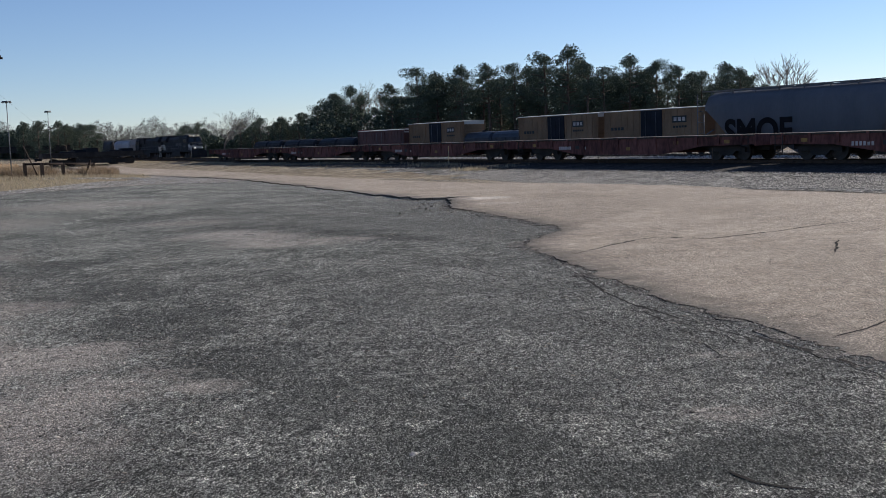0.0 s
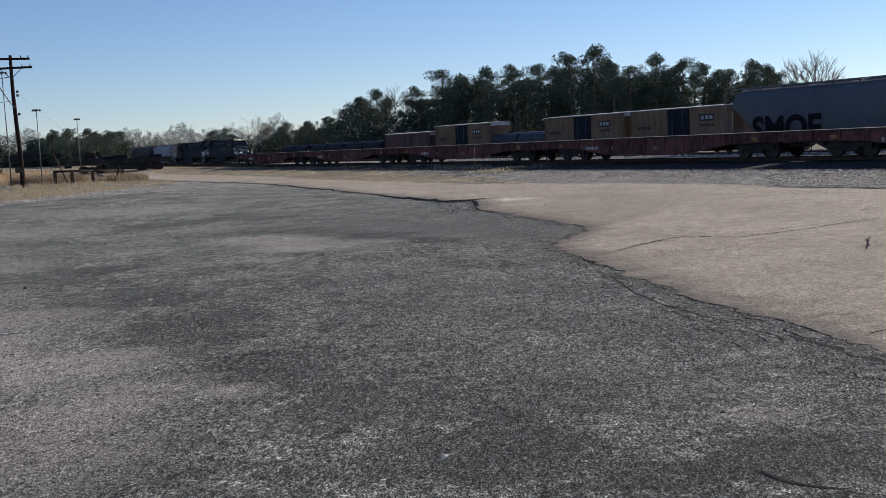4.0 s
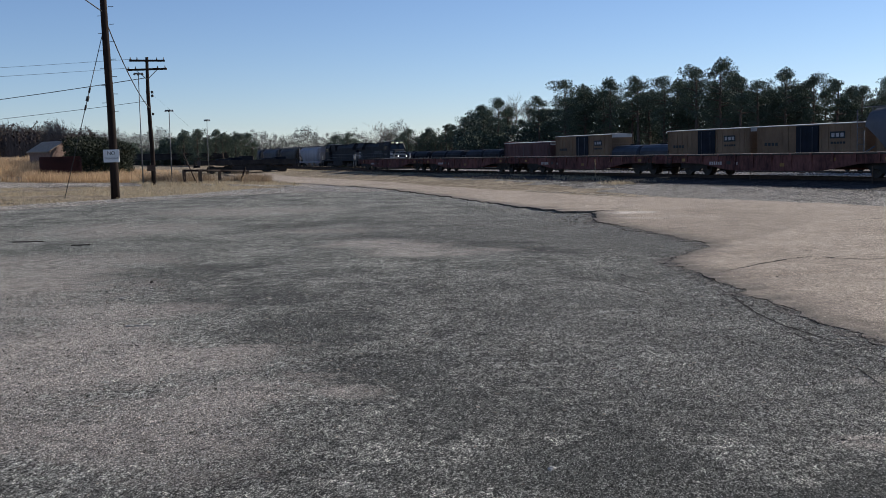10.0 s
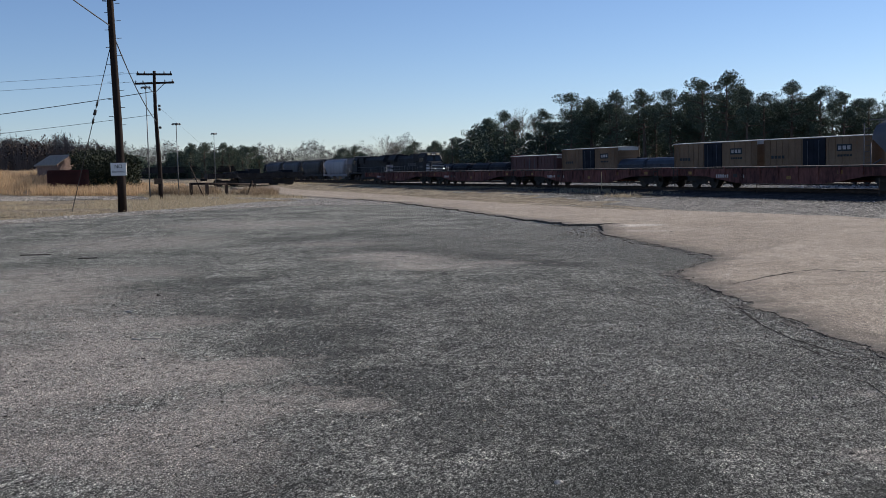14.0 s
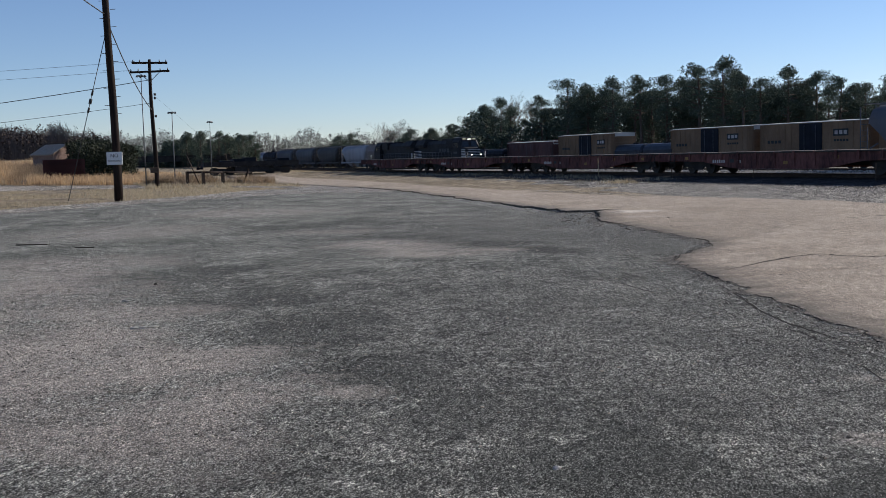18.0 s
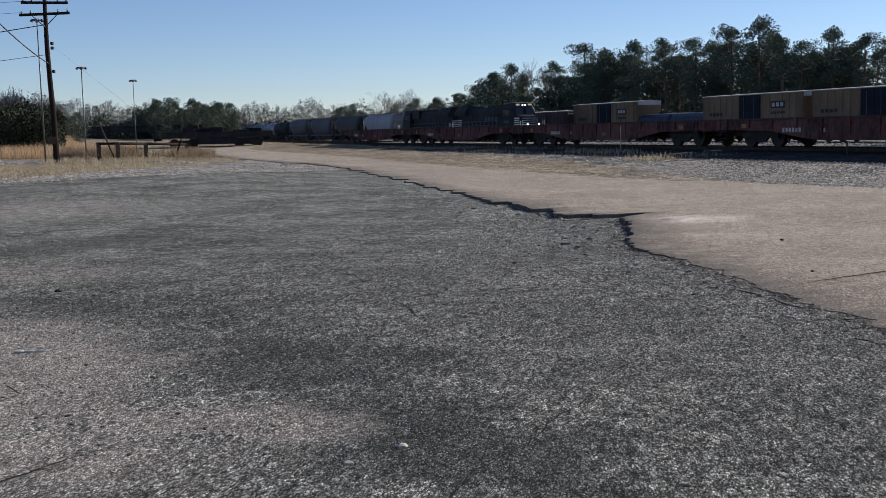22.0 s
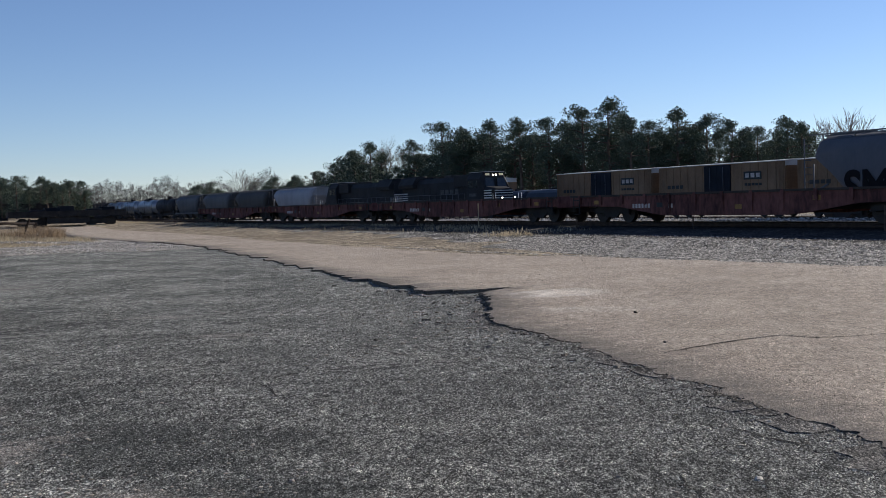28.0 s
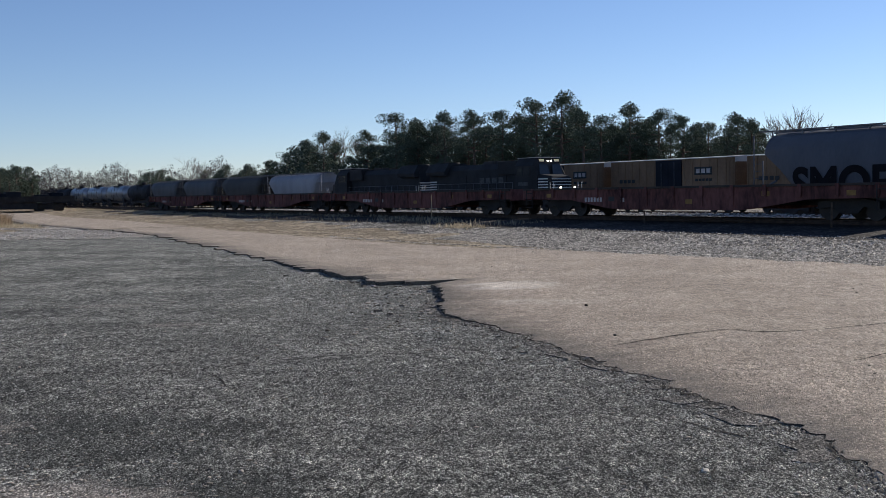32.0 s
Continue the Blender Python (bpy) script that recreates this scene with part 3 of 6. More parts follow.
def ballast_slope():
    """The bank of crushed stone between the road and the near track, thinning into dirt further off."""
    spots = []
    for _ in range(52000):
        s = -8 + 78 * rng.random() ** 1.25
        toe = along(TOE, s) - 0.25 + 0.4 * noise.noise((s * 0.8, 3, 3))
        n = toe + (24.4 - toe) * rng.random()
        if noise.noise((s * 0.2, n * 0.5, 3)) + 0.45 < ramp(20, 50, s) * (1.35 - 0.08 * (n - toe)):
            continue
        spots.append((*xy(s, n), lie(s, n) + 0.045 + 0.06 * (1 - ramp(toe, toe + 0.5, n)), rng.uniform(0.022, 0.054) * (0.7 + 0.4 * ramp(18, 23, n))))
    c = np.array(spots)
    sharp_stones("ballast_bank", c[:, :3], c[:, 3], M_BALLAST, "bank of loose grey and white crushed stone", "ballast", 4, 0.55)


ballast_slope()
spots = []
for _ in range(7000):
    s = rng.uniform(32, 66)
    n = along(LOT_LEFT, s) + rng.uniform(-3, 2.0 + 4.5 * ramp(34, 44, s))
    if n < along(EDGE, s) - 0.3:
        spots.append((*xy(s, n), lie(s, n) + 0.035, rng.uniform(0.015, 0.045)))
stone_cloud("apron_gravel", spots, M_APRON, "loose pale gravel at the lot's end", "gravel")
spots = []
for _ in range(700):
    s = rng.uniform(-14, 40)
    n = edge_n(s) - abs(rng.gauss(0, 1.0)) - 0.05
    spots.append((*xy(s, n), lie(s, n) + 0.02, 0.005 + 0.02 * rng.random() ** 5))
for _ in range(5000):
    x, y = rng.uniform(-9, 4), rng.uniform(-13, 22)
    s, n = sn(x, y)
    if n < edge_n(s) - 0.1:
        spots.append((x, y, lie(s, n) + 0.02, 0.004 + 0.016 * rng.random() ** 6))
for _ in range(500):
    s = rng.uniform(-8, 40)
    n = edge_n(s) + 0.1 + 9 * rng.random()
    spots.append((*xy(s, n), lie(s, n) + road_lift(s) - 0.002, 0.004 + 0.02 * rng.random() ** 6))
for cx, cy, rx, ry in ((-3.9, -7.6, 2.2, 3.6), (-7.0, -2.5, 3.0, 3.4), (-2.6, 5.8, 1.6, 1.5)):
    for _ in range(1100):
        x, y = cx + rx * rng.gauss(0, 0.6), cy + ry * rng.gauss(0, 0.6)
        s, n = sn(x, y)
        if n < edge_n(s) - 0.2:
            spots.append((x, y, lie(s, n) + 0.02, 0.004 + 0.014 * rng.random() ** 3))
rubble = []
for _ in range(240):
    s = rng.uniform(11.0, 17.0)
    n = edge_n(s) - 0.15 - abs(rng.gauss(0, 1.1))
    rubble.append((*xy(s, n), lie(s, n) + 0.02, 0.010 + 0.028 * rng.random() ** 3))
for _ in range(220):
    s = rng.uniform(3.0, 11.0)
    n = edge_n(s) - 0.3 - abs(rng.gauss(0, 1.3))
    rubble.append((*xy(s, n), lie(s, n) + 0.02, 0.006 + 0.014 * rng.random() ** 3))
for a, b, q in ((15.8, 9.6, 0.05), (17.8, 8.6, 0.04), (14.75, 9.0, 0.045), (15.3, 9.4, 0.06), (14.8, 8.6, 0.035), (14.6, 8.0, 0.04), (15.05, 8.3, 0.03), (16.8, 8.5, 0.045)):
    rubble.append((*xy(a, min(b, edge_n(a) - 0.12)), 0.02, q))
stone_cloud("loose_rubble", rubble, M_STONE, "small rubble stones scattered below the broken road edge", "stones")
crumbs = []
for _ in range(15000):
    s = -11 + 29 * rng.random()
    n = edge_n(s) + 0.06 - abs(rng.gauss(0, 0.20))
    z = road_lift(s) - 0.004 if n > edge_n(s) else 0.02
    crumbs.append((*xy(s, n), z, 0.005 + 0.020 * rng.random() ** 3))
c = np.array(crumbs)
sharp_stones("edge_crumbs", c[:, :3], c[:, 3], M_CRUMB, "dark crumbs of broken asphalt along the road edge", "crumbs", 17, 0.7)
stone_cloud("loose_chippings", spots, M_STONE, "loose stone chippings scattered over the paving", "stones")


def grit():
    """The coarse stones that stand out of the worn paving."""
    q = np.random.default_rng(9)
    table = np.arange(-20, 40, 0.02)
    border = np.array([edge_n(s) for s in table])
    pool = []
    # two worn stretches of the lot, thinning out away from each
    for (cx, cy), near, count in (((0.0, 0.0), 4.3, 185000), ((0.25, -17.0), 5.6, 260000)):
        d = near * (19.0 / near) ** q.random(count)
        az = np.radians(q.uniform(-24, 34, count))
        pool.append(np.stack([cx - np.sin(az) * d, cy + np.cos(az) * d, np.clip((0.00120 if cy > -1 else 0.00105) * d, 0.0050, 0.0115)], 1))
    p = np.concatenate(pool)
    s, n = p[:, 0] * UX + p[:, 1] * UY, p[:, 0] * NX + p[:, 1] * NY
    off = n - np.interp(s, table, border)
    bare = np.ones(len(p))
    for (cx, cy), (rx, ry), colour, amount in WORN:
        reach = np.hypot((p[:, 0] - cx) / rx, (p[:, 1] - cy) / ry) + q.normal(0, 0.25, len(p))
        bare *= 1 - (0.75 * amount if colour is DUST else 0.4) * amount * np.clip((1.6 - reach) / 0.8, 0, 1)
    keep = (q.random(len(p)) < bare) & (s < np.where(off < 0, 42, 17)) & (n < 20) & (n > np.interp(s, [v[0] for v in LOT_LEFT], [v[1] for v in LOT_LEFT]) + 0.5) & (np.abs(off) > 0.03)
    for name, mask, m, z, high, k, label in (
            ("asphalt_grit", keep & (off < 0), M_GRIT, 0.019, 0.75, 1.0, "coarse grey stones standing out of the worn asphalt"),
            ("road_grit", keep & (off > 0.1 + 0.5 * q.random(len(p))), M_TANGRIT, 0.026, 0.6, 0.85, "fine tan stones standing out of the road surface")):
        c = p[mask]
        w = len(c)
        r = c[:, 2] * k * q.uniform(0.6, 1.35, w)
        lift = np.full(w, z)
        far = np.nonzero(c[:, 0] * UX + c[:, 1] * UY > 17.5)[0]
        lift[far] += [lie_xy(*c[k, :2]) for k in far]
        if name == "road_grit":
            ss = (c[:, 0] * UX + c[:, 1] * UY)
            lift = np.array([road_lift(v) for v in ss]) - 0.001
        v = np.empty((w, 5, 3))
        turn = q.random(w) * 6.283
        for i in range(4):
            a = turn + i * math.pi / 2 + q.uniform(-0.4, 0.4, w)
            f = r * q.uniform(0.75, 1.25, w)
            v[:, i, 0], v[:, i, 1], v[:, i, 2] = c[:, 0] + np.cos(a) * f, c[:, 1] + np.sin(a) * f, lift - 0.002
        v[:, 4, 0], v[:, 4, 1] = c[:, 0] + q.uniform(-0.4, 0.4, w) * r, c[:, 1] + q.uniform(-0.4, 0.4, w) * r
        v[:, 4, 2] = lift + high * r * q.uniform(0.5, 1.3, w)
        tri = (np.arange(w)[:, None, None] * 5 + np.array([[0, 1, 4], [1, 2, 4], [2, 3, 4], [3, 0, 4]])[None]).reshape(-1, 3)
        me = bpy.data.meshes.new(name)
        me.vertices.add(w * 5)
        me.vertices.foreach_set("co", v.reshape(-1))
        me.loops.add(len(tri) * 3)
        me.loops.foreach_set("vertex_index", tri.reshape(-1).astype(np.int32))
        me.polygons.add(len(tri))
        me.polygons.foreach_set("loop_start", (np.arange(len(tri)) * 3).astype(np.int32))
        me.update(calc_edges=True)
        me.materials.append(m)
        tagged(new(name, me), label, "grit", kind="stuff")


grit()


def crack_strip(name, line, width, lift, label, seed, least=0.02):
    """A ragged open crack along a line of points, as a narrow dark strip that opens and closes."""
    verts, faces = [], []
    for i, (s, n) in enumerate(line):
        f = i / (len(line) - 1)
        (s0, n0), (s1, n1) = line[max(0, i - 1)], line[min(len(line) - 1, i + 1)]
        ln = math.hypot(s1 - s0, n1 - n0) or 1
        ps, pn = -(n1 - n0) / ln, (s1 - s0) / ln
        w = 1.0 * width * max(least, 0.55 + 1.1 * noise.noise((i * 0.16, seed, 9)) + 0.7 * noise.noise((i * 0.37, seed, 2))) * min(1, 5 * f + 0.1, 5 * (1 - f) + 0.1)
        for d in (-w / 2, w / 2):
            a, b = s + ps * d, n + pn * d
            verts.append((*xy(a, b), lie(a, b) + (lift if b < edge_n(a) + 0.02 else road_lift(a) + 0.005)))
    for i in range(len(line) - 1):
        faces.append((2 * i, 2 * i + 1, 2 * i + 3, 2 * i + 2))
    return tagged(cloud(name, verts, faces, M_CRACK), label, "crack", "cracks in the paving", "structure")


def rugged(i, seed):
    return (noise.noise((i * 0.025, seed, 0)) + 0.45 * noise.noise((i * 0.09, seed, 5)) + 0.3 * noise.noise((i * 0.27, seed, 8)) + 0.2 * noise.noise((i * 0.7, seed, 3)))


def crack(name, s0, n0, s1, n1, width, lift, wander, label, seed):
    ln = math.hypot(s1 - s0, n1 - n0)
    k = max(8, int(ln / 0.05))
    ps, pn = -(n1 - n0) / ln, (s1 - s0) / ln
    line = []
    for i in range(k + 1):
        off = wander * rugged(i, seed)
        line.append((s0 + (s1 - s0) * i / k + ps * off, n0 + (n1 - n0) * i / k + pn * off))
    return crack_strip(name, line, width, lift, label, seed)


re = random.Random(3)
for i in range(20):
    # the gap that opens at the foot of the upper layer
    a = -6.5 + i * 1.15 + re.uniform(-0.3, 0.3)
    b = a + re.uniform(0.5, 1.3)
    k = int((b - a) / 0.04)
    back = re.uniform(0.0, 0.1)
    crack_strip("crack", [(a + (b - a) * q / k, edge_n(a + (b - a) * q / k) - 0.015 - back * math.sin(math.pi * q / k)) for q in range(k + 1)], re.uniform(0.02, 0.06), 0.030,
                "dark open gap at the foot of the broken road edge", 40 + i)


def bent_crack(points, width, lift, wander, seed):
    """A crack that runs through several turning points."""
    line = []
    for (s0, n0), (s1, n1) in zip(points, points[1:]):
        k = max(4, int(math.hypot(s1 - s0, n1 - n0) / 0.05))
        line += [(s0 + (s1 - s0) * q / k, n0 + (n1 - n0) * q / k) for q in range(k)]
    line = [(s + wander * rugged(i, seed), n) for i, (s, n) in enumerate(line)]
    return crack_strip("crack", line, width, lift, "long narrow dark crack winding over the paving", seed, 0.6)


for i, (points, w, wa) in enumerate((
        ([(8.74, 6.46), (8.5, 6.6), (8.74, 7.25), (8.86, 7.77), (8.94, 8.5), (8.95, 8.96), (8.51, 9.06), (8.32, 9.66), (8.24, 10.8), (8.5, 13.5), (8.2, 16.0)], 0.048, 0.04),
        ([(6.63, 8.14), (6.77, 8.85), (7.1, 10.4)], 0.036, 0.04),
        ([(11.76, 4.95), (10.91, 4.96), (10.33, 5.0), (9.95, 5.25), (9.21, 5.22), (8.66, 5.2), (8.39, 5.47), (7.9, 5.45)], 0.032, 0.05),
        ([(9.87, 3.17), (9.17, 3.14), (8.78, 3.05), (8.51, 3.08)], 0.03, 0.05),
        ([(9.4, 1.6), (9.7, 1.95)], 0.026, 0.04),
        ([(7.4, 5.68), (6.97, 5.72), (6.54, 5.7), (6.3, 5.74)], 0.03, 0.05),
        ([(5.95, 5.0), (5.61, 5.17), (5.29, 5.13), (5.03, 5.17), (4.85, 5.4)], 0.026, 0.05),
        ([(-0.31, 2.05), (0.59, 3.74), (1.13, 5.22), (0.17, 5.73), (0.26, 7.51), (0.55, 9.06), (0.61, 10.6)], 0.05, 0.08),
        ([(-7.75, -0.14), (-7.66, 0.43), (-7.4, 1.2)], 0.024, 0.04),
        ([(0.83, 0.13), (-0.44, 0.23), (-1.54, 0.04), (-2.16, 0.02)], 0.03, 0.06),
        ([(-4.94, -0.62), (-5.41, -0.48), (-6.08, -0.72), (-6.67, -0.62)], 0.03, 0.04),
        ([(-10.18, -3.83), (-10.43, -3.85), (-10.61, -3.78), (-10.79, -3.63)], 0.035, 0.03),
        ([(-3.0, 5.3), (-1.6, 7.0)], 0.04, 0.15),
        ([(-1.4, 1.35), (-3.86, 0.2), (-5.0, -0.25), (-6.1, -0.5), (-6.6, -0.6)], 0.04, 0.10),
        ([(-7.1, -0.6), (-7.8, -0.75), (-8.3, -0.85), (-8.9, -1.0)], 0.07, 0.06),
        ([(5.9, 3.3), (4.6, 1.9), (3.45, 0.76), (3.4, -0.6)], 0.014, 0.14),
        ([(4.5, -2.5), (4.8, -1.2), (5.8, 0.4)], 0.03, 0.12),
        ([(14.0, 3.0), (13.2, 3.8), (13.0, 5.2)], 0.04, 0.12), ([(12.0, 2.0), (11.2, 2.6), (10.9, 3.9)], 0.035, 0.12))):
    bent_crack(points, w * (1.5 if points[0][0] < 1.2 else 1.0), 0.0245, wa, 70 + i)

rq = random.Random(19)
for i in range(26):
    # ragged breaks that follow the road edge through the old asphalt
    s = rq.uniform(-9.5, 3.5)
    off, ln = rq.uniform(0.25, 1.5), rq.uniform(0.4, 1.3)
    points = [(s + ln * q / 4, edge_n(s + ln * q / 4) - off + rq.uniform(-0.07, 0.07)) for q in range(5)]
    bent_crack(points, rq.uniform(0.018, 0.040), 0.0245, 0.06, 300 + i)

rf = random.Random(77)
for i in range(18):
    # short hairline cracks in the old asphalt
    x, y = rf.uniform(-8, 2.5), rf.choice((rf.uniform(-8, 2), rf.uniform(6, 20)))
    way, points = rf.gauss(0, 0.45), []
    for _ in range(rf.randint(3, 6)):
        points.append(sn(x, y))
        way += rf.gauss(0, 0.5)
        x, y = x + 0.35 * math.cos(way), y + 0.35 * math.sin(way)
    if all(n < edge_n(s) - 0.3 for s, n in points):
        bent_crack(points, rf.uniform(0.010, 0.022), 0.0245, 0.05, 200 + i)
for i, (a, b, c, d, w, l, wa) in enumerate((
        (13.5, 10.5, 12.0, 16.5, 0.022, 0.092, 0.3),
        (9.3, 6.0, 10.6, 1.0, 0.035, 0.026, 0.35), (10.6, 1.0, 12.5, -1.2, 0.022, 0.026, 0.3), (4.0, 4.2, 8.2, 5.9, 0.014, 0.026, 0.25),
        (7.4, -2.6, 8.6, -0.6, 0.03, 0.026, 0.25), 
        (0.5, 2.2, 6.0, 4.7, 0.012, 0.026, 0.25), (20.5, -10.0, 22.5, -8.0, 0.16, 0.026, 0.2),
        (17.0, -7.0, 18.5, -6.0, 0.14, 0.026, 0.2), (24.0, -3.5, 25.5, -3.0, 0.14, 0.026, 0.2))):
    crack("crack", a, b, c, d, w, l - 0.0015, wa, "narrow dark ragged crack in the paving", i * 3.7)


def rubble_edge():
    """Broken crusts of the upper layer lying along the ragged edge."""
    r = random.Random(5)
    for _ in range(40):
        s = 15 + r.gauss(0, 4)
        n = edge_n(s) - r.uniform(0.05, 1.1)
        bm = B()
        k = r.randint(5, 7)
        ring = [(0.5 + 0.5 * r.random()) * r.uniform(0.03, 0.09) for _ in range(k)]
        lo = [(q * math.cos(6.283 * i / k), q * 0.6 * math.sin(6.283 * i / k), 0) for i, q in enumerate(ring)]
        hi = [(x * 0.75, y * 0.75, r.uniform(0.012, 0.03)) for x, y, z in lo]
        loft(bm, [lo, hi], smooth=False)
        ob = part("asphalt_lump", bm, M_STONE if r.random() < 0.7 else M_ROAD, at=pose(*xy(s, n), lie(s, n) + 0.018, r.uniform(-5, 5), r.uniform(-5, 5), r.uniform(0, 360)))
        tagged(ob, "broken flat lump of asphalt beside the ragged road edge", "asphalt lump", "asphalt lumps along the edge")


rubble_edge()


def edge_plates():
    """Cracked crusts of old asphalt that have come loose along the foot of the road edge."""
    r = random.Random(41)
    for a, b in ((-8.8, 3.2), (4.3, 14.2)):
        s = a
        while s < b:
            ln = r.uniform(0.22, 0.62)
            deep, back = r.uniform(0.10, 0.42), 0.0
            for row in range(r.choice((0, 0, 1, 1, 1)) if s < 3.5 else r.choice((0, 0, 1, 1))):
                cut = 0.012
                ring = []
                for k in range(9):
                    f, g = ((0, 0), (0.33, 0), (0.67, 0), (1, 0), (1, 0.5), (1, 1), (0.6, 1), (0.25, 1), (0, 0.6))[k]
                    ss = s + cut + (ln - 2 * cut) * f + r.uniform(-0.03, 0.03) * (0 < f < 1)
                    nn = edge_n(ss) - 0.03 - back - deep * g * r.uniform(0.75, 1.1) + r.uniform(-0.012, 0.012)
                    ring.append((ss, nn))
                cs, cn = sum(p[0] for p in ring) / 9, sum(p[1] for p in ring) / 9
                x0, y0 = xy(cs, cn)
                up = (0.006 if row == 0 else 0.004) * r.uniform(0.6, 1.3)
                lo, hi = [], []
                for ss, nn in ring:
                    x, y = xy(ss, nn)
                    lo.append((x - x0, y - y0, -0.01))
                    hi.append(((x - x0) * 0.97, (y - y0) * 0.97, up + r.uniform(-0.002, 0.003)))
                bm = B()
                loft(bm, [lo, hi], smooth=False)
                ob = part("asphalt_crust", bm, M_CRUST, at=pose(x0, y0, lie(cs, cn) + 0.02, r.uniform(-0.8, 0.8), r.uniform(-0.8, 0.8), 0))
                tagged(ob, "thin loose crust of cracked asphalt at the road edge", "asphalt crust", "loose crusts along the road edge")
                back += deep + 0.02
            s += ln + (r.uniform(0.0, 0.5) if r.random() < 0.35 else 0.0)


edge_plates()


def single_stones():
    r = random.Random(14)
    for x, y, q, m in ((-0.07, -10.2, 0.035, M_ROCK), (1.96, -7.55, 0.03, M_ROCK), (1.5, 6.1, 0.032, M_ROCK), (-5.78, 10.56, 0.05, M_CRACK), (-7.04, 0.1, 0.05, M_CRACK), (-4.3, 12.8, 0.04, M_ROCK), (-1.7, 12.2, 0.035, M_ROCK), (-2.6, -9.5, 0.03, M_ROCK), (2.05, 14.85, 0.035, M_CRACK),
                       (-1.1, 5.3, 0.035, M_ROCK), (-1.3, 5.0, 0.03, M_ROCK), (-4.4, -2.0, 0.035, M_ROCK), (-5.6, -0.5, 0.03, M_ROCK), (-2.9, -6.9, 0.03, M_ROCK)):
        bm = B()
        bmesh.ops.create_icosphere(bm, subdivisions=2, radius=1.0)
        for v in bm.verts:
            v.co *= 1 + 0.35 * noise.noise(v.co * 1.3 + Vector((x, y, 0)))
            v.co = Vector((v.co.x * q * 0.9, v.co.y * q * 0.7, max(-0.1 * q, v.co.z * q * 0.55)))
        s, n = sn(x, y)
        top = 0.05 if n > edge_n(s) else 0.02
        ob = part("stone", bm, m, at=pose(x, y, lie(s, n) + top, 0, 0, r.uniform(0, 360)))
        tagged(ob, "pale angular stone lying on the asphalt" if m is M_ROCK else "small dark lump lying on the paving", "stone", "single stones on the paving")


single_stones()


def dry_stick(x, y, turn, length):
    bm = B()
    pts = [(-0.5, 0.0), (-0.2, 0.03), (0.1, -0.01), (0.5, 0.05)]
    for i, ((x0, y0), (x1, y1)) in enumerate(zip(pts, pts[1:])):
        tube(bm, (x0 * length, y0 * length, 0.008), (x1 * length, y1 * length, 0.008), 0.012 - 0.002 * i, 0.010 - 0.002 * i, 6)
    tagged(part("dry_stick", bm, M_STICK, at=pose(x, y, 0.022, 0, 0, turn)), "bleached dry stick lying on the dusty asphalt", "stick", "sticks on the asphalt")


def old_board(x, y, z, turn, length, label):
    bm = B()
    box(bm, -length / 2, length / 2, -0.05, 0.05, 0, 0.022, 0.006)
    tagged(part("board", bm, M_TIE, at=pose(x, y, z, 0, 0, turn)), label, "board", "old boards lying about")


old_board(-14.1, 9.1, 0.022, 6, 0.8, "dark weathered board lying flat on the asphalt")
old_board(-12.1, 7.9, 0.022, 12, 0.45, "short dark board lying flat on the asphalt")
old_board(-26.1, 28.7, lie_xy(-26.1, 28.7) - 0.02, 28, 1.1, "dark timber lying in the short grass")


dry_stick(-5.27, -4.47, 20, 0.34)
dry_stick(-4.35, 7.5, 15, 0.26)
dry_stick(-6.6, -2.0, -35, 0.22)


def painted_line():
    verts, faces = [], []
    a, b = (-14.7, 10.0), (-15.4, 34.0)
    k = 60
    for i in range(k + 1):
        f = i / k
        x, y = a[0] + (b[0] - a[0]) * f + 0.15 * noise.noise((f * 8, 2, 2)), a[1] + (b[1] - a[1]) * f
        for d in (-0.09, 0.09):
            verts.append((x + d, y, lie_xy(x + d, y) + 0.032))
    for i in range(k):
        if noise.noise((i * 0.31, 6, 6)) > -0.22:
            faces.append((2 * i, 2 * i + 1, 2 * i + 3, 2 * i + 2))
    tagged(cloud("painted_line", verts, faces, M_STRIPE), "worn white painted line on the asphalt lot", "road marking", kind="structure")


painted_line()


# ---------- tracks ----------
def track(name, n, z, s0, s1, label, near=False):
    """Two rails on ties, at the railhead's height z."""
    base = thing(name, on_track(0, n, 0), label, "railway track", "tracks of the yard", "structure")
    for side in (-0.75, 0.75):
        bm = B()
        slab_pts = [(-0.07, -0.17), (0.07, -0.17), (0.07, -0.15), (0.012, -0.13), (0.012, -0.04), (0.036, -0.03), (0.036, 0), (-0.036, 0), (-0.036, -0.03), (-0.012, -0.04), (-0.012, -0.13), (-0.07, -0.15)]
        loft(bm, [[(-s1, side + x, z + h) for x, h in slab_pts], [(-s0, side + x, z + h) for x, h in slab_pts]], smooth=False)
        part("rail", bm, M_RAIL, base)
    one = B()
    box(one, -0.11, 0.11, -1.3, 1.3, -0.155, 0, 0.012)
    tie = bpy.data.meshes.new("tie")
    one.to_mesh(tie)
    one.free()
    tie.materials.append(M_TIE)
    bm = B()
    s = s0
    r = random.Random(3)
    while s < s1:
        d = r.uniform(-0.03, 0.03)
        if near and -14 < s < 72:
            ob = new("tie", tie)
            ob.parent = base
            ob.matrix_basis = pose(-s, d, z - 0.175, 0, 0, r.uniform(-1, 1))
        else:
            box(bm, -s - 0.11, -s + 0.11, -1.3 + d, 1.3 + d, z - 0.33, z - 0.175)
        s += 0.56
    ties = part("far_ties", bm, M_TIE, base)
    ties["kind"] = "stuff"


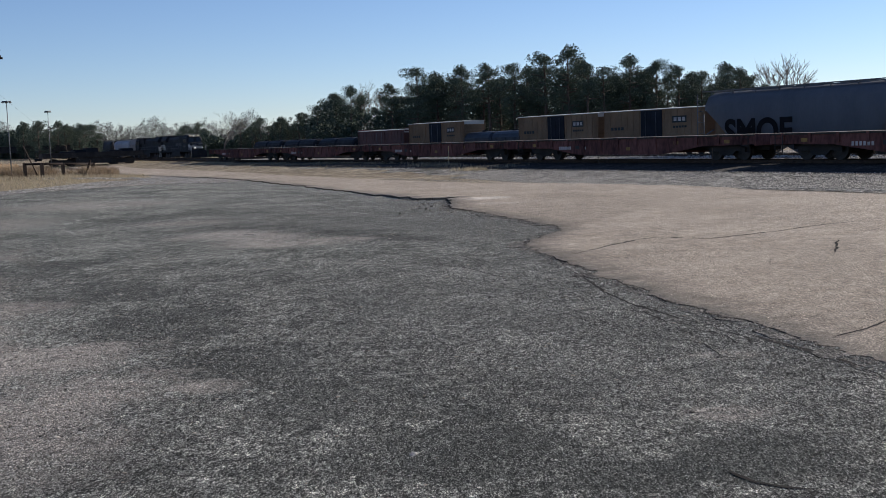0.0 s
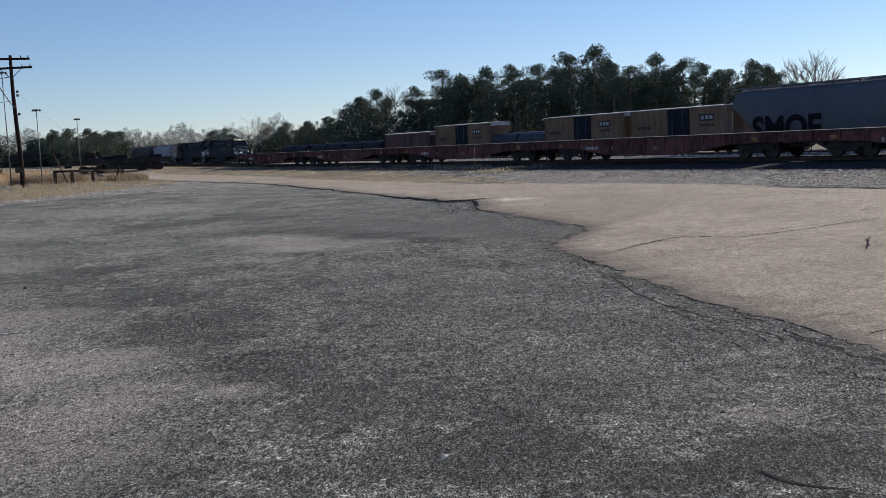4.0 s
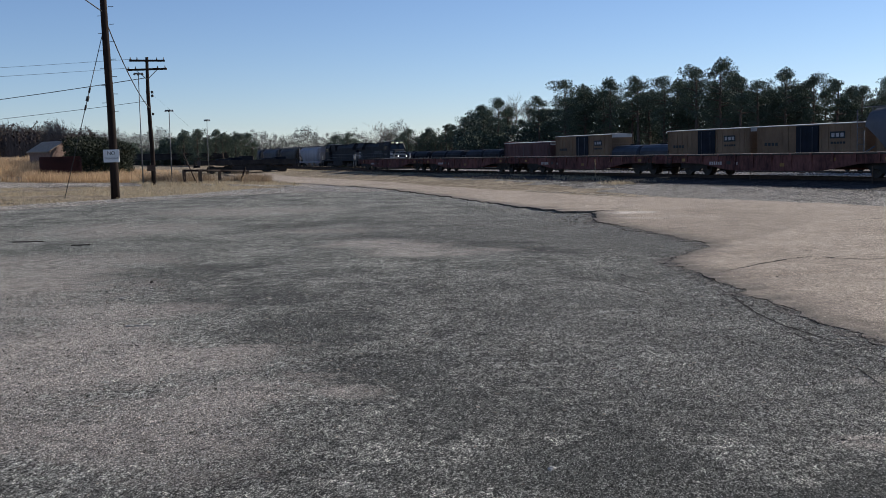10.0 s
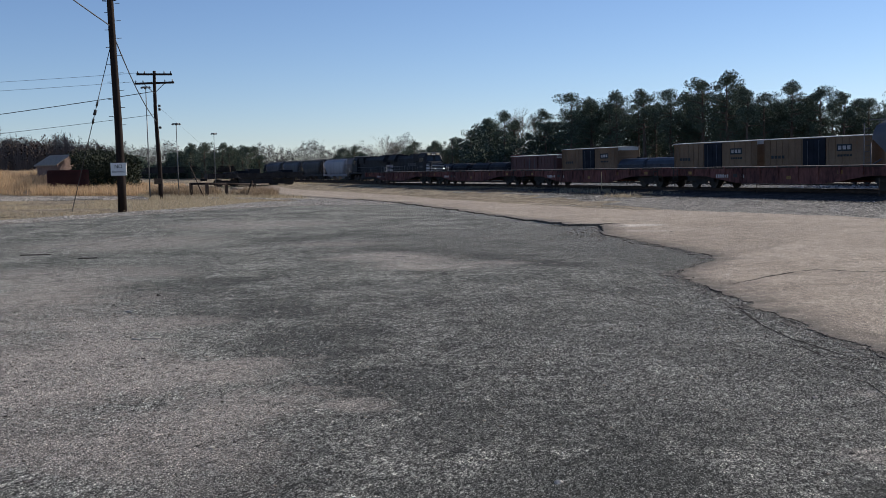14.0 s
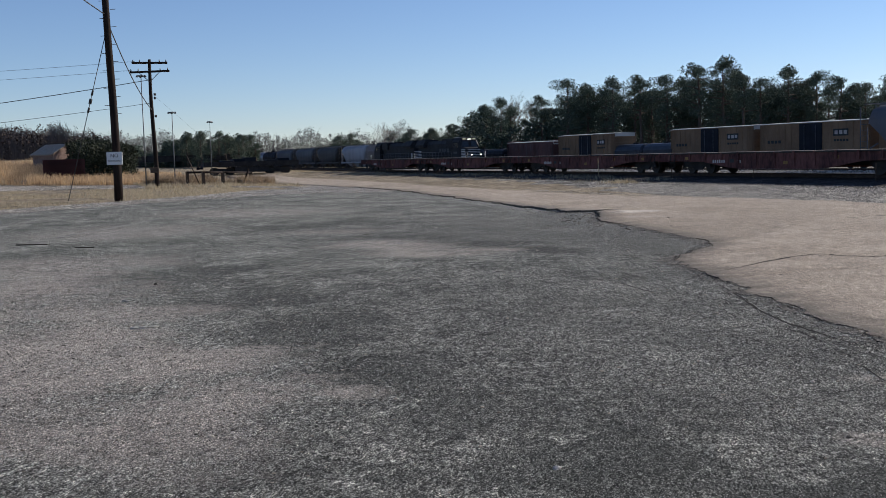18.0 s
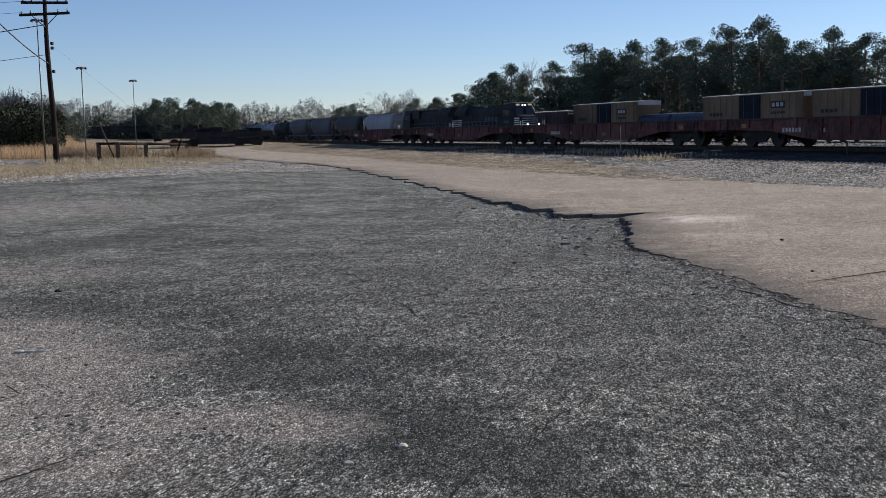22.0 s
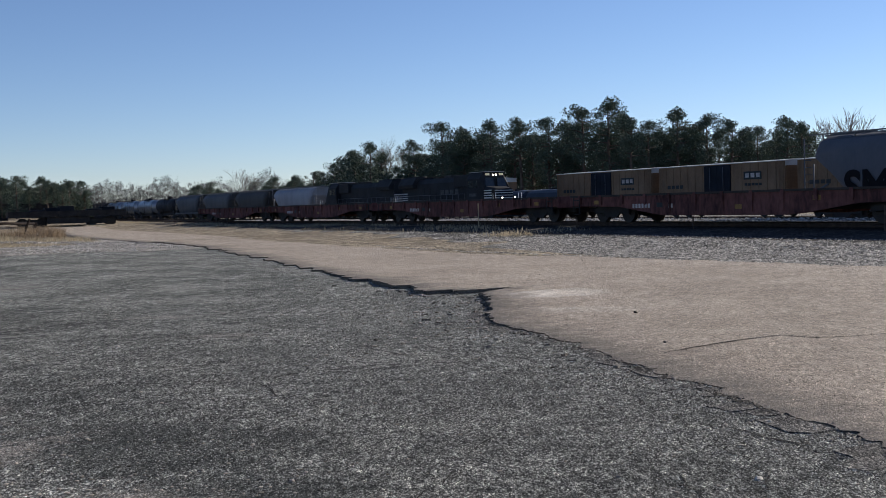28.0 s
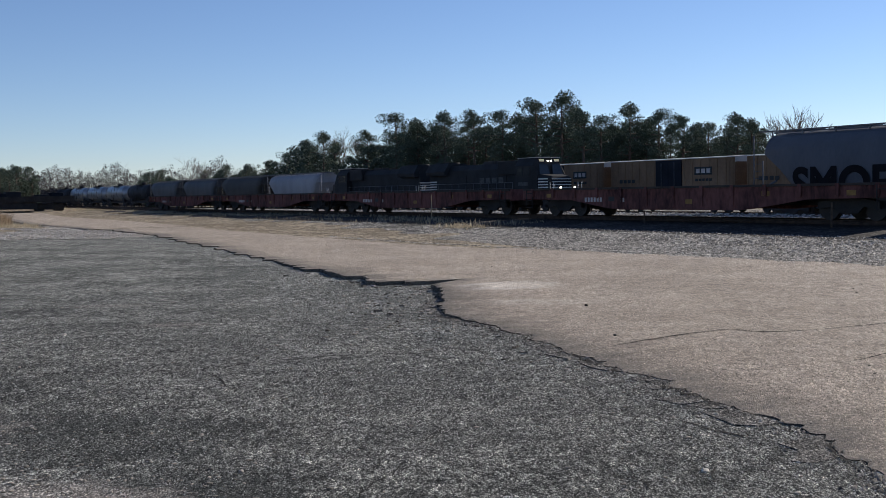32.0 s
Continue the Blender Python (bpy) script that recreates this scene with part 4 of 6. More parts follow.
N_FLAT, N_HOP, N_LOCO, N_BOX = 29.0, 43.6, 55.6, 65.5
Z_FLAT, Z_HOP, Z_LOCO, Z_BOX = 0.55, -0.15, -0.10, -0.32
track("track_near", N_FLAT, Z_FLAT, -40, 150, "steel rails on dark ties under the flatcars", True)
track("track_second", N_HOP, Z_HOP, -40, 110, "steel rails on dark ties in the yard")
track("track_main", N_LOCO, Z_LOCO, -40, 330, "steel rails on dark ties under the moving train")
track("track_far", N_BOX, Z_BOX, -40, 200, "steel rails on dark ties under the boxcars")


# ---------- rolling stock ----------
def truck(parent, x, wheel_r=0.42, gauge=0.75, axles=(-0.88, 0.88)):
    """A bogie: two side frames with a bolster, and its wheels."""
    bm = B()
    a = axles[-1]
    for y in (-1.02, 0.92):
        slab(bm, [(-a - 0.28, 0.36), (-a - 0.28, 0.58), (-a + 0.2, 0.66), (-0.35, 0.72), (0.35, 0.72), (a - 0.2, 0.66), (a + 0.28, 0.58), (a + 0.28, 0.36),
                  (a - 0.3, 0.42), (0.35, 0.22), (-0.35, 0.22), (-a + 0.3, 0.42)], y, y + 0.1)
    box(bm, -0.22, 0.22, -0.95, 0.95, 0.4, 0.7)
    for q in axles:
        tube(bm, (q, -0.7, wheel_r), (q, 0.7, wheel_r), 0.08, seg=8)
    fr = part("truck", bm, M_BLACK, parent, at=pose(x, 0, 0))
    for q in axles:
        for y in (-1, 1):
            bm = B()
            tube(bm, (0, y * (gauge - 0.065), 0), (0, y * (gauge + 0.065), 0), wheel_r, seg=22)
            tube(bm, (0, y * (gauge + 0.065), 0), (0, y * (gauge + 0.09), 0), wheel_r * 0.45, seg=12)
            tube(bm, (0, y * (gauge - 0.095), 0), (0, y * (gauge - 0.06), 0), wheel_r + 0.028, seg=22)
            part("wheel", bm, M_WHEEL, fr, at=pose(q, 0, wheel_r))
    return fr


def coupler(parent, x, d):
    bm = B()
    box(bm, min(x, x + d * 0.55), max(x, x + d * 0.55), -0.09, 0.09, 0.72, 0.95)
    box(bm, min(x + d * 0.5, x + d * 0.72), max(x + d * 0.5, x + d * 0.72), -0.17, 0.17, 0.68, 1.0, 0.03)
    part("coupler", bm, M_BLACK, parent)


def flatcar(m, label, L=18.9):
    car = thing("flatcar", m, label, "flatcar", "flatcars on the near track")
    h = L / 2
    belly = [(-h, 0.72), (-h, 1.08), (h, 1.08), (h, 0.72), (h - 3.4, 0.66), (h - 5.6, 0.36), (h - 6.4, 0.30), (-h + 6.4, 0.30), (-h + 5.6, 0.36), (-h + 3.4, 0.66)]
    for y in (-1.5, 1.42):
        bm = B()
        slab(bm, belly, y, y + 0.08)
        part("side_sill", bm, M_FLAT, car)
    bm = B()
    box(bm, -h, h, -1.56, 1.56, 1.085, 1.16)
    part("deck", bm, M_DECK, car)
    bm = B()
    box(bm, -h + 0.2, h - 0.2, -0.35, 0.35, 0.45, 1.08)
    part("centre_sill", bm, M_BLACK, car)
    k = 13
    for side in (-1, 1):
        for i in range(k):
            x = -h + 0.7 + (L - 1.4) * i / (k - 1)
            low = 0.42 if abs(x) < h - 5.4 else 0.74
            bm = B()
            box(bm, x - 0.07, x + 0.07, min(side * 1.5, side * 1.585), max(side * 1.5, side * 1.585), 0.80, 1.15)
            box(bm, x - 0.035, x + 0.035, min(side * 1.5, side * 1.54), max(side * 1.5, side * 1.54), low, 0.80)
            part("stake_pocket", bm, M_FLAT, car)
    for e in (-1, 1):
        bm = B()
        box(bm, min(e * h, e * (h + 0.08)), max(e * h, e * (h + 0.08)), -1.5, 1.5, 0.66, 1.16)
        part("end_sill", bm, M_FLAT, car)
        coupler(car, e * (h + 0.06), e)
        truck(car, e * (h - 2.2))
        bm = B()
        for z in (0.35, 0.65, 0.95):
            box(bm, e * (h - 0.5) - 0.22, e * (h - 0.5) + 0.22, -1.6, -1.57, z, z + 0.03)
        for dx in (-0.22, 0.2):
            box(bm, e * (h - 0.5) + dx, e * (h - 0.5) + dx + 0.03, -1.6, -1.57, 0.33, 1.1)
        part("step_ladder", bm, M_BLACK, car)
    for x, w, hh, z in ((-5.2, 1.15, 0.17, 0.60), (-3.0, 0.3, 0.15, 0.60)):
        bm = B()
        bars = 6 if w > 1 else 2
        for i in range(bars):
            box(bm, x + w * i / bars, x + w * (i + 0.62) / bars, -1.506, -1.5, z, z + hh)
        part("lettering_bars", bm, M_MARK, car, "faded pale lettering shown as plain bars")
    for x in (-7.8, 0.6, 4.2, 7.6):
        bm = B()
        box(bm, x, x + 0.34, -1.505, -1.5, 0.52 if abs(x) < 4 else 0.78, 0.68 if abs(x) < 4 else 0.94)
        part("reflector", bm, M_YELLOW, car, "small dull yellow reflector strip")
    bm = B()
    box(bm, -3.7, -3.35, -1.507, -1.5, 0.62, 0.8)
    part("stencil_panel", bm, M_LOGO, car)
    return car


def boxcar(m, label, paint, door, L=15.2, top=4.55, logo=True):
    car = thing("boxcar", m, label, "boxcar", "boxcars on the far track")
    h = L / 2
    bm = B()
    box(bm, -h, h, -1.45, 1.45, 1.0, top - 0.12)
    part("body", bm, paint, car)
    bm = B()
    rings = [[(x, -1.53, top - 0.16), (x, -1.53, top - 0.10), (x, 0, top), (x, 1.53, top - 0.10), (x, 1.53, top - 0.16)] for x in (-h - 0.1, h + 0.1)]
    loft(bm, rings, smooth=False)
    part("roof", bm, M_BOXTOP, car, "pale metal roof")
    for side in (-1, 1):
        for i in range(17):
            x = -h + 0.05 + (L - 0.1) * i / 16
            if abs(x) < 1.75:
                continue
            bm = B()
            box(bm, x - 0.045, x + 0.045, min(side * 1.45, side * 1.5), max(side * 1.45, side * 1.5), 1.05, top - 0.17)
            part("rib", bm, paint, car)
        for off in (-0.8, 0.8):
            bm = B()
            box(bm, off - 0.78, off + 0.78, min(side * 1.46, side * 1.56), max(side * 1.46, side * 1.56), 1.15, top - 0.22, 0.02)
            for z in (1.7, 2.3, 2.9, 3.5):
                box(bm, off - 0.7, off + 0.7, min(side * 1.56, side * 1.585), max(side * 1.56, side * 1.585), z, z + 0.06)
            d = part("door", bm, door, car, "dark plug door")
            bm = B()
            tube(bm, (off, side * 1.62, 1.25), (off, side * 1.62, top - 0.4), 0.025, seg=6)
            part("lock_bar", bm, M_GALV, d)
        bm = B()
        box(bm, -3.6, 3.6, min(side * 1.5, side * 1.55), max(side * 1.5, side * 1.55), 1.04, 1.14)
        part("door_track", bm, M_BLACK, car)
    for e in (-1, 1):
        for i in range(9):
            z = 1.15 + i * 0.34
            bm = B()
            box(bm, min(e * h, e * (h + 0.07)), max(e * h, e * (h + 0.07)), -1.38, 1.38, z, z + 0.16)
            part("end_corrugation", bm, paint, car)
        bm = B()
        box(bm, min(e * h, e * (h + 0.06)), max(e * h, e * (h + 0.06)), -1.45, 1.45, top - 0.55, top - 0.16)
        part("end_cap", bm, M_BOXTOP, car, "pale top band of the end wall")
        coupler(car, e * h, e)
        truck(car, e * (h - 2.2))
        bm = B()
        for i in range(8):
            box(bm, e * (h - 0.35) - 0.2, e * (h - 0.35) + 0.2, -1.56, -1.53, 1.1 + i * 0.4, 1.13 + i * 0.4)
        for dx in (-0.22, 0.2):
            box(bm, e * (h - 0.35) + dx, e * (h - 0.35) + dx + 0.025, -1.56, -1.53, 1.0, top - 0.3)
        part("ladder", bm, M_BLACK if not logo else paint, car)
    bm = B()
    box(bm, -h + 0.2, h - 0.2, -0.4, 0.4, 0.6, 1.0)
    part("centre_sill", bm, M_BLACK, car)
    if logo:
        bm = B()
        box(bm, 3.1, 5.1, -1.512, -1.502, 3.05, 3.7)
        lg = part("logo_panel", bm, M_LOGO, car, "black emblem panel with plain pale bars")
        bm = B()
        for i in range(3):
            box(bm, 3.3 + 0.6 * i, 3.72 + 0.6 * i, -1.52, -1.512, 3.2, 3.55)
        part("logo_bar", bm, M_MARK, lg)
        bm = B()
        for i in range(5):
            box(bm, 3.2 + 0.4 * i, 3.5 + 0.4 * i, -1.512, -1.502, 2.55, 2.75)
        part("lettering_bars", bm, M_LOGO, car)
        bm = B()
        for i in range(4):
            box(bm, -6.4 + 0.55 * i, -6.0 + 0.55 * i, -1.512, -1.502, 2.5, 2.8)
        part("lettering_bars", bm, M_LOGO, car)
    return car


def hopper(m, label, paint, L=17.2, top=4.5, group="covered hoppers"):
    """A covered hopper: rounded sides, slanting end sheets, roof hatches."""
    car = thing("covered_hopper", m, label, "hopper car", group)
    h = L / 2

    def section(x, low, k=1.0):
        pts = []
        for y, z in ((-1.30, low), (-1.50, low + 0.5 * (2.0 - low) if low < 2 else low + 0.05), (-1.55, 2.7), (-1.5, 3.5), (-1.2, 4.0), (-0.55, 4.28), (0.55, 4.28), (1.2, 4.0), (1.5, 3.5), (1.55, 2.7), (1.50, low + 0.5 * (2.0 - low) if low < 2 else low + 0.05), (1.30, low)):
            pts.append((x, y, max(z, low) if z < low else z))
        return pts
    bm = B()
    loft(bm, [section(-h + 0.95, 3.2), section(-h + 3.0, 1.15), section(h - 3.0, 1.15), section(h - 0.95, 3.2)])
    bmesh.ops.triangulate(bm, faces=[f for f in bm.faces if len(f.verts) > 4])
    part("body", bm, paint, car)
    bm = B()
    for y in (-1.52, 1.40):
        box(bm, -h, h, y, y + 0.12, 0.95, 1.25)
    part("side_sill", bm, paint, car)
    for i in range(3):
        x = (i - 1) * 4.1
        bm = B()
        loft(bm, [[(x - 1.9, -1.2, 1.14), (x + 1.9, -1.2, 1.14), (x + 1.9, 1.2, 1.14), (x - 1.9, 1.2, 1.14)],
                  [(x - 0.5, -0.7, 0.3), (x + 0.5, -0.7, 0.3), (x + 0.5, 0.7, 0.3), (x - 0.5, 0.7, 0.3)]], smooth=False)
        part("discharge_bay", bm, paint, car)
    bm = B()
    box(bm, -h + 0.4, h - 0.4, -0.3, 0.3, 4.28, 4.36)
    for i in range(5):
        x = -h + 2 + (L - 4) * i / 4
        box(bm, x - 1.2, x + 1.2, -0.26, 0.26, 4.36, 4.44, 0.02)
    part("hatch_trough", bm, M_GALV, car)
    for y in (-0.95, 0.65):
        bm = B()
        box(bm, -h, h, y, y + 0.3, 4.36, 4.41)
        for i in range(9):
            x = -h + 0.8 + (L - 1.6) * i / 8
            box(bm, x - 0.03, x + 0.03, y + 0.1, y + 0.16, 4.1, 4.36)
        part("running_board", bm, M_GALV, car)
    for e in (-1, 1):
        for y in (-1.4, 1.34):
            bm = B()
            tube(bm, (e * (h - 0.1), y, 1.2), (e * (h - 0.1), y, 4.2), 0.035, seg=6)
            tube(bm, (e * (h - 0.1), y, 1.2), (e * (h - 1.6), y, 1.9), 0.05, seg=6)
            tube(bm, (e * (h - 0.7), y, 1.2), (e * (h - 0.7), y, 2.9), 0.04, seg=6)
            for i in range(8):
                box(bm, e * (h - 0.1) - 0.02, e * (h - 0.1) + 0.02, y, y + (0.47 if y < 0 else -0.4), 1.3 + 0.36 * i, 1.33 + 0.36 * i)
            part("end_ladder", bm, paint, car)
        bm = B()
        box(bm, min(e * h, e * (h - 2.3)), max(e * h, e * (h - 2.3)), -0.5, 0.5, 0.75, 1.15)
        part("end_platform", bm, M_BLACK, car)
        coupler(car, e * h, e)
        truck(car, e * (h - 2.1))
    return car


def tank(m, label, paint, L=15.2, r=1.45):
    car = thing("tank_car", m, label, "tank car", "tank cars of the moving train")
    h = L / 2 - 0.6
    zc = 1.15 + r
    rings = []
    for x, k in ((-h, 0.08), (-h + 0.07, 0.42), (-h + 0.25, 0.72), (-h + 0.5, 0.9), (-h + 0.8, 1.0), (-h * 0.5, 1.0), (0, 1.0), (h * 0.5, 1.0), (h - 0.8, 1.0), (h - 0.5, 0.9), (h - 0.25, 0.72), (h - 0.07, 0.42), (h, 0.08)):
        rings.append([(x, r * k * math.cos(6.2832 * i / 28), zc + r * k * math.sin(6.2832 * i / 28)) for i in range(28)])
    bm = B()
    loft(bm, rings)
    part("shell", bm, paint, car)
    for x in (-h + 0.85, h - 0.85, -2.2, 2.2):
        bm = B()
        tube(bm, (x - 0.06, 0, zc), (x + 0.06, 0, zc), r + 0.02, seg=28)
        part("band", bm, M_BLACK, car)
    bm = B()
    tube(bm, (0, 0, zc + r - 0.1), (0, 0, zc + r + 0.42), 0.5, seg=16)
    part("manway", bm, M_BLACK, car)
    bm = B()
    box(bm, -1.6, 1.6, -1.1, -0.55, zc + r - 0.12, zc + r - 0.05)
    box(bm, -1.6, 1.6, 0.55, 1.1, zc + r - 0.12, zc + r - 0.05)
    for x in (-1.6, 0, 1.6):
        for y in (-1.1, 1.1):
            tube(bm, (x, y, zc + r - 0.1), (x, y, zc + r + 0.75), 0.025, seg=6)
    for y in (-1.1, 1.1):
        tube(bm, (-1.6, y, zc + r + 0.75), (1.6, y, zc + r + 0.75), 0.025, seg=6)
    part("platform_rail", bm, M_BLACK, car)
    bm = B()
    box(bm, -L / 2 + 0.2, L / 2 - 0.2, -0.45, 0.45, 0.75, 1.2)
    for e in (-1, 1):
        box(bm, e * (h - 1.6) - 0.6, e * (h - 1.6) + 0.6, -1.1, 1.1, 1.0, 1.75)
    part("saddle_sill", bm, M_BLACK, car)
    bm = B()
    for dx in (-0.2, 0.2):
        tube(bm, (dx, -1.55, 0.9), (dx, -1.25, zc + r), 0.025, seg=6)
    for i in range(9):
        tube(bm, (-0.2, -1.53, 1.0 + 0.3 * i), (0.2, -1.53, 1.0 + 0.3 * i), 0.018, seg=5)
    part("ladder", bm, M_BLACK, car)
    for e in (-1, 1):
        coupler(car, e * (L / 2 - 0.2), e)
        truck(car, e * (L / 2 - 2.0))
    return car


def gondola(m, label, paint, L=15.5, wall=1.4, load=False):
    car = thing("gondola_car", m, label, "gondola", "gondolas and loaded flats in the yard")
    h = L / 2
    bm = B()
    box(bm, -h, h, -1.5, 1.5, 0.95, 1.15)
    part("floor", bm, M_BLACK, car)
    for y in (-1.55, 1.47):
        bm = B()
        box(bm, -h, h, y, y + 0.08, 0.95, 1.15 + wall)
        box(bm, -h, h, y - 0.05, y + 0.13, 1.1 + wall, 1.2 + wall)
        for i in range(13):
            x = -h + 0.1 + (L - 0.2) * i / 12
            box(bm, x - 0.06, x + 0.06, min(y, y - 0.09) if y < 0 else y + 0.08, y if y < 0 else y + 0.17, 0.95, 1.1 + wall)
        part("side_wall", bm, paint, car)
    for e in (-1, 1):
        bm = B()
        box(bm, min(e * h, e * (h + 0.08)), max(e * h, e * (h + 0.08)), -1.5, 1.5, 0.95, 1.2 + wall)
        part("end_wall", bm, paint, car)
        coupler(car, e * h, e)
        truck(car, e * (h - 2.1))
    if load:
        bm = B()
        box(bm, -h + 3.3, h - 3.3, -1.4, 1.4, 0.3, 0.94, 0.05)
        part("underframe", bm, M_BLACK, car)
        for i in range(7):
            bm = B()
            x = -h + 1.4 + i * (L - 2.8) / 6
            box(bm, x - 0.75, x + 0.6, -1.2 + 0.1 * i, 0.9, 1.16, 1.2 + wall + 0.45 * ((i * 5) % 4) / 3, 0.05)
            part("steel_slab", bm, M_TANK if i % 2 else M_DOOR, car)
    return car


def coil_car(m, label, paint):
    """A low car for steel coils under two rounded hoods."""
    car = thing("coil_car", m, label, "coil car", "coil cars in the yard")
    bm = B()
    slab(bm, [(-7.2, 0.75), (-7.2, 1.15), (7.2, 1.15), (7.2, 0.75), (4.6, 0.7), (3.4, 0.45), (-3.4, 0.45), (-4.6, 0.7)], -1.45, 1.45)
    part("underframe", bm, M_BLACK, car)
    for x in (-3.45, 3.45):
        bm = B()
        rings = []
        for dx, k in ((-3.3, 0.86), (-3.05, 1.0), (3.05, 1.0), (3.3, 0.86)):
            rings.append([(x + dx, y * k, 1.16 + (z - 1.16) * k) for y, z in ((-1.5, 1.16), (-1.5, 2.2), (-1.3, 2.62), (-0.85, 2.9), (0.0, 3.0), (0.85, 2.9), (1.3, 2.62), (1.5, 2.2), (1.5, 1.16))])
        loft(bm, rings, smooth=False)
        hood = part("hood", bm, paint, car, "rounded steel hood")
        for dx in (-2.2, 0.0, 2.2):
            bm = B()
            box(bm, x + dx - 0.06, x + dx + 0.06, -1.54, -1.49, 1.3, 2.2)
            part("rib", bm, paint, hood)
        bm = B()
        box(bm, x - 0.35, x + 0.35, -0.25, 0.25, 2.98, 3.16, 0.03)
        part("lifting_bracket", bm, M_BLACK, hood)
    for e in (-1, 1):
        bm = B()
        for y in (-1.3, 1.26):
            tube(bm, (e * 7.1, y, 1.1), (e * 7.1, y, 2.1), 0.025, seg=6)
        tube(bm, (e * 7.1, -1.3, 2.1), (e * 7.1, 1.26, 2.1), 0.025, seg=6)
        part("end_rail", bm, M_GALV, car)
        coupler(car, e * 7.2, e)
        truck(car, e * 5.2)
    return car


def locomotive(m, label):
    """A six-axle road engine, cab forward along +x."""
    car = thing("locomotive", m, label, "locomotive", "two engines of the moving train")
    bm = B()
    box(bm, -10.9, 10.9, -1.5, 1.5, 1.25, 1.55)
    part("walkway_frame", bm, M_LOCO, car)
    bm = B()
    slab(bm, [(-3.2, 0.55), (-2.9, 1.25), (3.0, 1.25), (3.3, 0.55), (3.0, 0.4), (-2.9, 0.4)], -1.4, 1.4)
    part("fuel_tank", bm, M_BLACK, car)
    bm = B()
    loft(bm, [[(x, -0.92, 1.55), (x, -0.92, 3.75), (x, -0.6, 4.25), (x, 0.6, 4.25), (x, 0.92, 3.75), (x, 0.92, 1.55)] for x in (-10.3, 5.4)], smooth=False)
    part("long_hood", bm, M_LOCO, car)
    bm = B()
    loft(bm, [[(x, -1.45, 3.35), (x, -1.5, 3.7), (x, -1.0, 4.5), (x, 1.0, 4.5), (x, 1.5, 3.7), (x, 1.45, 3.35)] for x in (-10.2, -6.6)], smooth=False)
    rad = part("radiator_housing", bm, M_LOCO, car, "flared radiator wings")
    for i in range(2):
        bm = B()
        tube(bm, (-9.4 + i * 1.9, 0, 4.45), (-9.4 + i * 1.9, 0, 4.6), 0.7, seg=16)
        part("fan", bm, M_BLACK, rad)
    bm = B()
    box(bm, -1.2, 0.6, -0.5, 0.5, 4.2, 4.5, 0.05)
    part("exhaust_stack", bm, M_BLACK, car)
    bm = B()
    box(bm, 2.2, 5.3, -1.2, 1.2, 3.2, 4.4, 0.06)
    part("dynamic_brake_box", bm, M_LOCO, car)
    bm = B()
    loft(bm, [[(x, -1.5, 1.6), (x, -1.5, 3.9), (x, -1.05, 4.55), (x, 1.05, 4.55), (x, 1.5, 3.9), (x, 1.5, 1.6)] for x in (5.4, 8.0)], smooth=False)
    cab = part("cab", bm, M_LOCO, car)
    bm = B()
    loft(bm, [[(8.0, -1.5, 1.6), (8.0, -1.5, 3.9), (8.0, -1.05, 4.55), (8.0, 1.05, 4.55), (8.0, 1.5, 3.9), (8.0, 1.5, 1.6)],
              [(8.65, -1.45, 1.6), (8.65, -1.45, 3.1), (8.3, -0.95, 4.4), (8.3, 0.95, 4.4), (8.65, 1.45, 3.1), (8.65, 1.45, 1.6)]], smooth=False)
    part("windshield_frame", bm, M_LOCO, cab)
    for y in (-1.2, 0.15):
        bm = B()
        loft(bm, [[(8.665, y, 3.12), (8.665, y + 1.05, 3.12), (8.42, y + 0.95, 3.95), (8.42, y + 0.1, 3.95)],
                  [(8.70, y, 3.14), (8.70, y + 1.05, 3.14), (8.455, y + 0.95, 3.97), (8.455, y + 0.1, 3.97)]], smooth=False)
        part("windshield", bm, M_GLASS, cab)
    for x0, x1 in ((5.75, 6.6), (6.75, 7.6)):
        for y in (-1.515, 1.5):
            bm = B()
            box(bm, x0, x1, y, y + 0.015, 3.05, 3.75)
            part("side_window", bm, M_GLASS, cab)
    # sunlight on the black cab's roof is put into this panel's pale colour
    bm = B()
    box(bm, 5.3, 8.4, -1.15, 1.15, 4.55, 4.6)
    part("cab_roof", bm, M_BOXTOP, cab, "cab roof panel coloured pale for the sun on it")
    bm = B()
    loft(bm, [[(8.6, -1.4, 1.6), (8.6, -1.4, 2.95), (8.6, -1.1, 3.15), (8.6, 1.1, 3.15), (8.6, 1.4, 2.95), (8.6, 1.4, 1.6)],
              [(10.1, -1.05, 1.6), (10.1, -1.05, 2.75), (10.0, -0.8, 2.95), (10.0, 0.8, 2.95), (10.1, 1.05, 2.75), (10.1, 1.05, 1.6)]], smooth=False)
    part("nose", bm, M_LOCO, car)
    for i in range(5):
        z = 1.72 + i * 0.24
        bm = B()
        box(bm, 8.7, 10.12, -1.415 + 0.0, -1.40, z, z + 0.11)
        part("nose_stripe", bm, M_WHITE, car)
        bm = B()
        box(bm, 10.11, 10.13, -1.0, 1.0, z, z + 0.075)
        part("nose_stripe", bm, M_WHITE, car)
        bm = B()
        box(bm, -10.33, -10.31, -0.9, 0.9, z, z + 0.11)
        part("rear_stripe", bm, M_WHITE, car)
        bm = B()
        box(bm, -10.3, -9.0, -0.94, -0.925, z + 0.02, z + 0.13)
        part("rear_stripe", bm, M_WHITE, car)
    bm = B()
    slab(bm, [(10.9, 0.25), (10.9, 1.55), (11.0, 1.55), (11.25, 0.2)], -1.45, 1.45)
    part("pilot", bm, M_LOCO, car)
    bm = B()
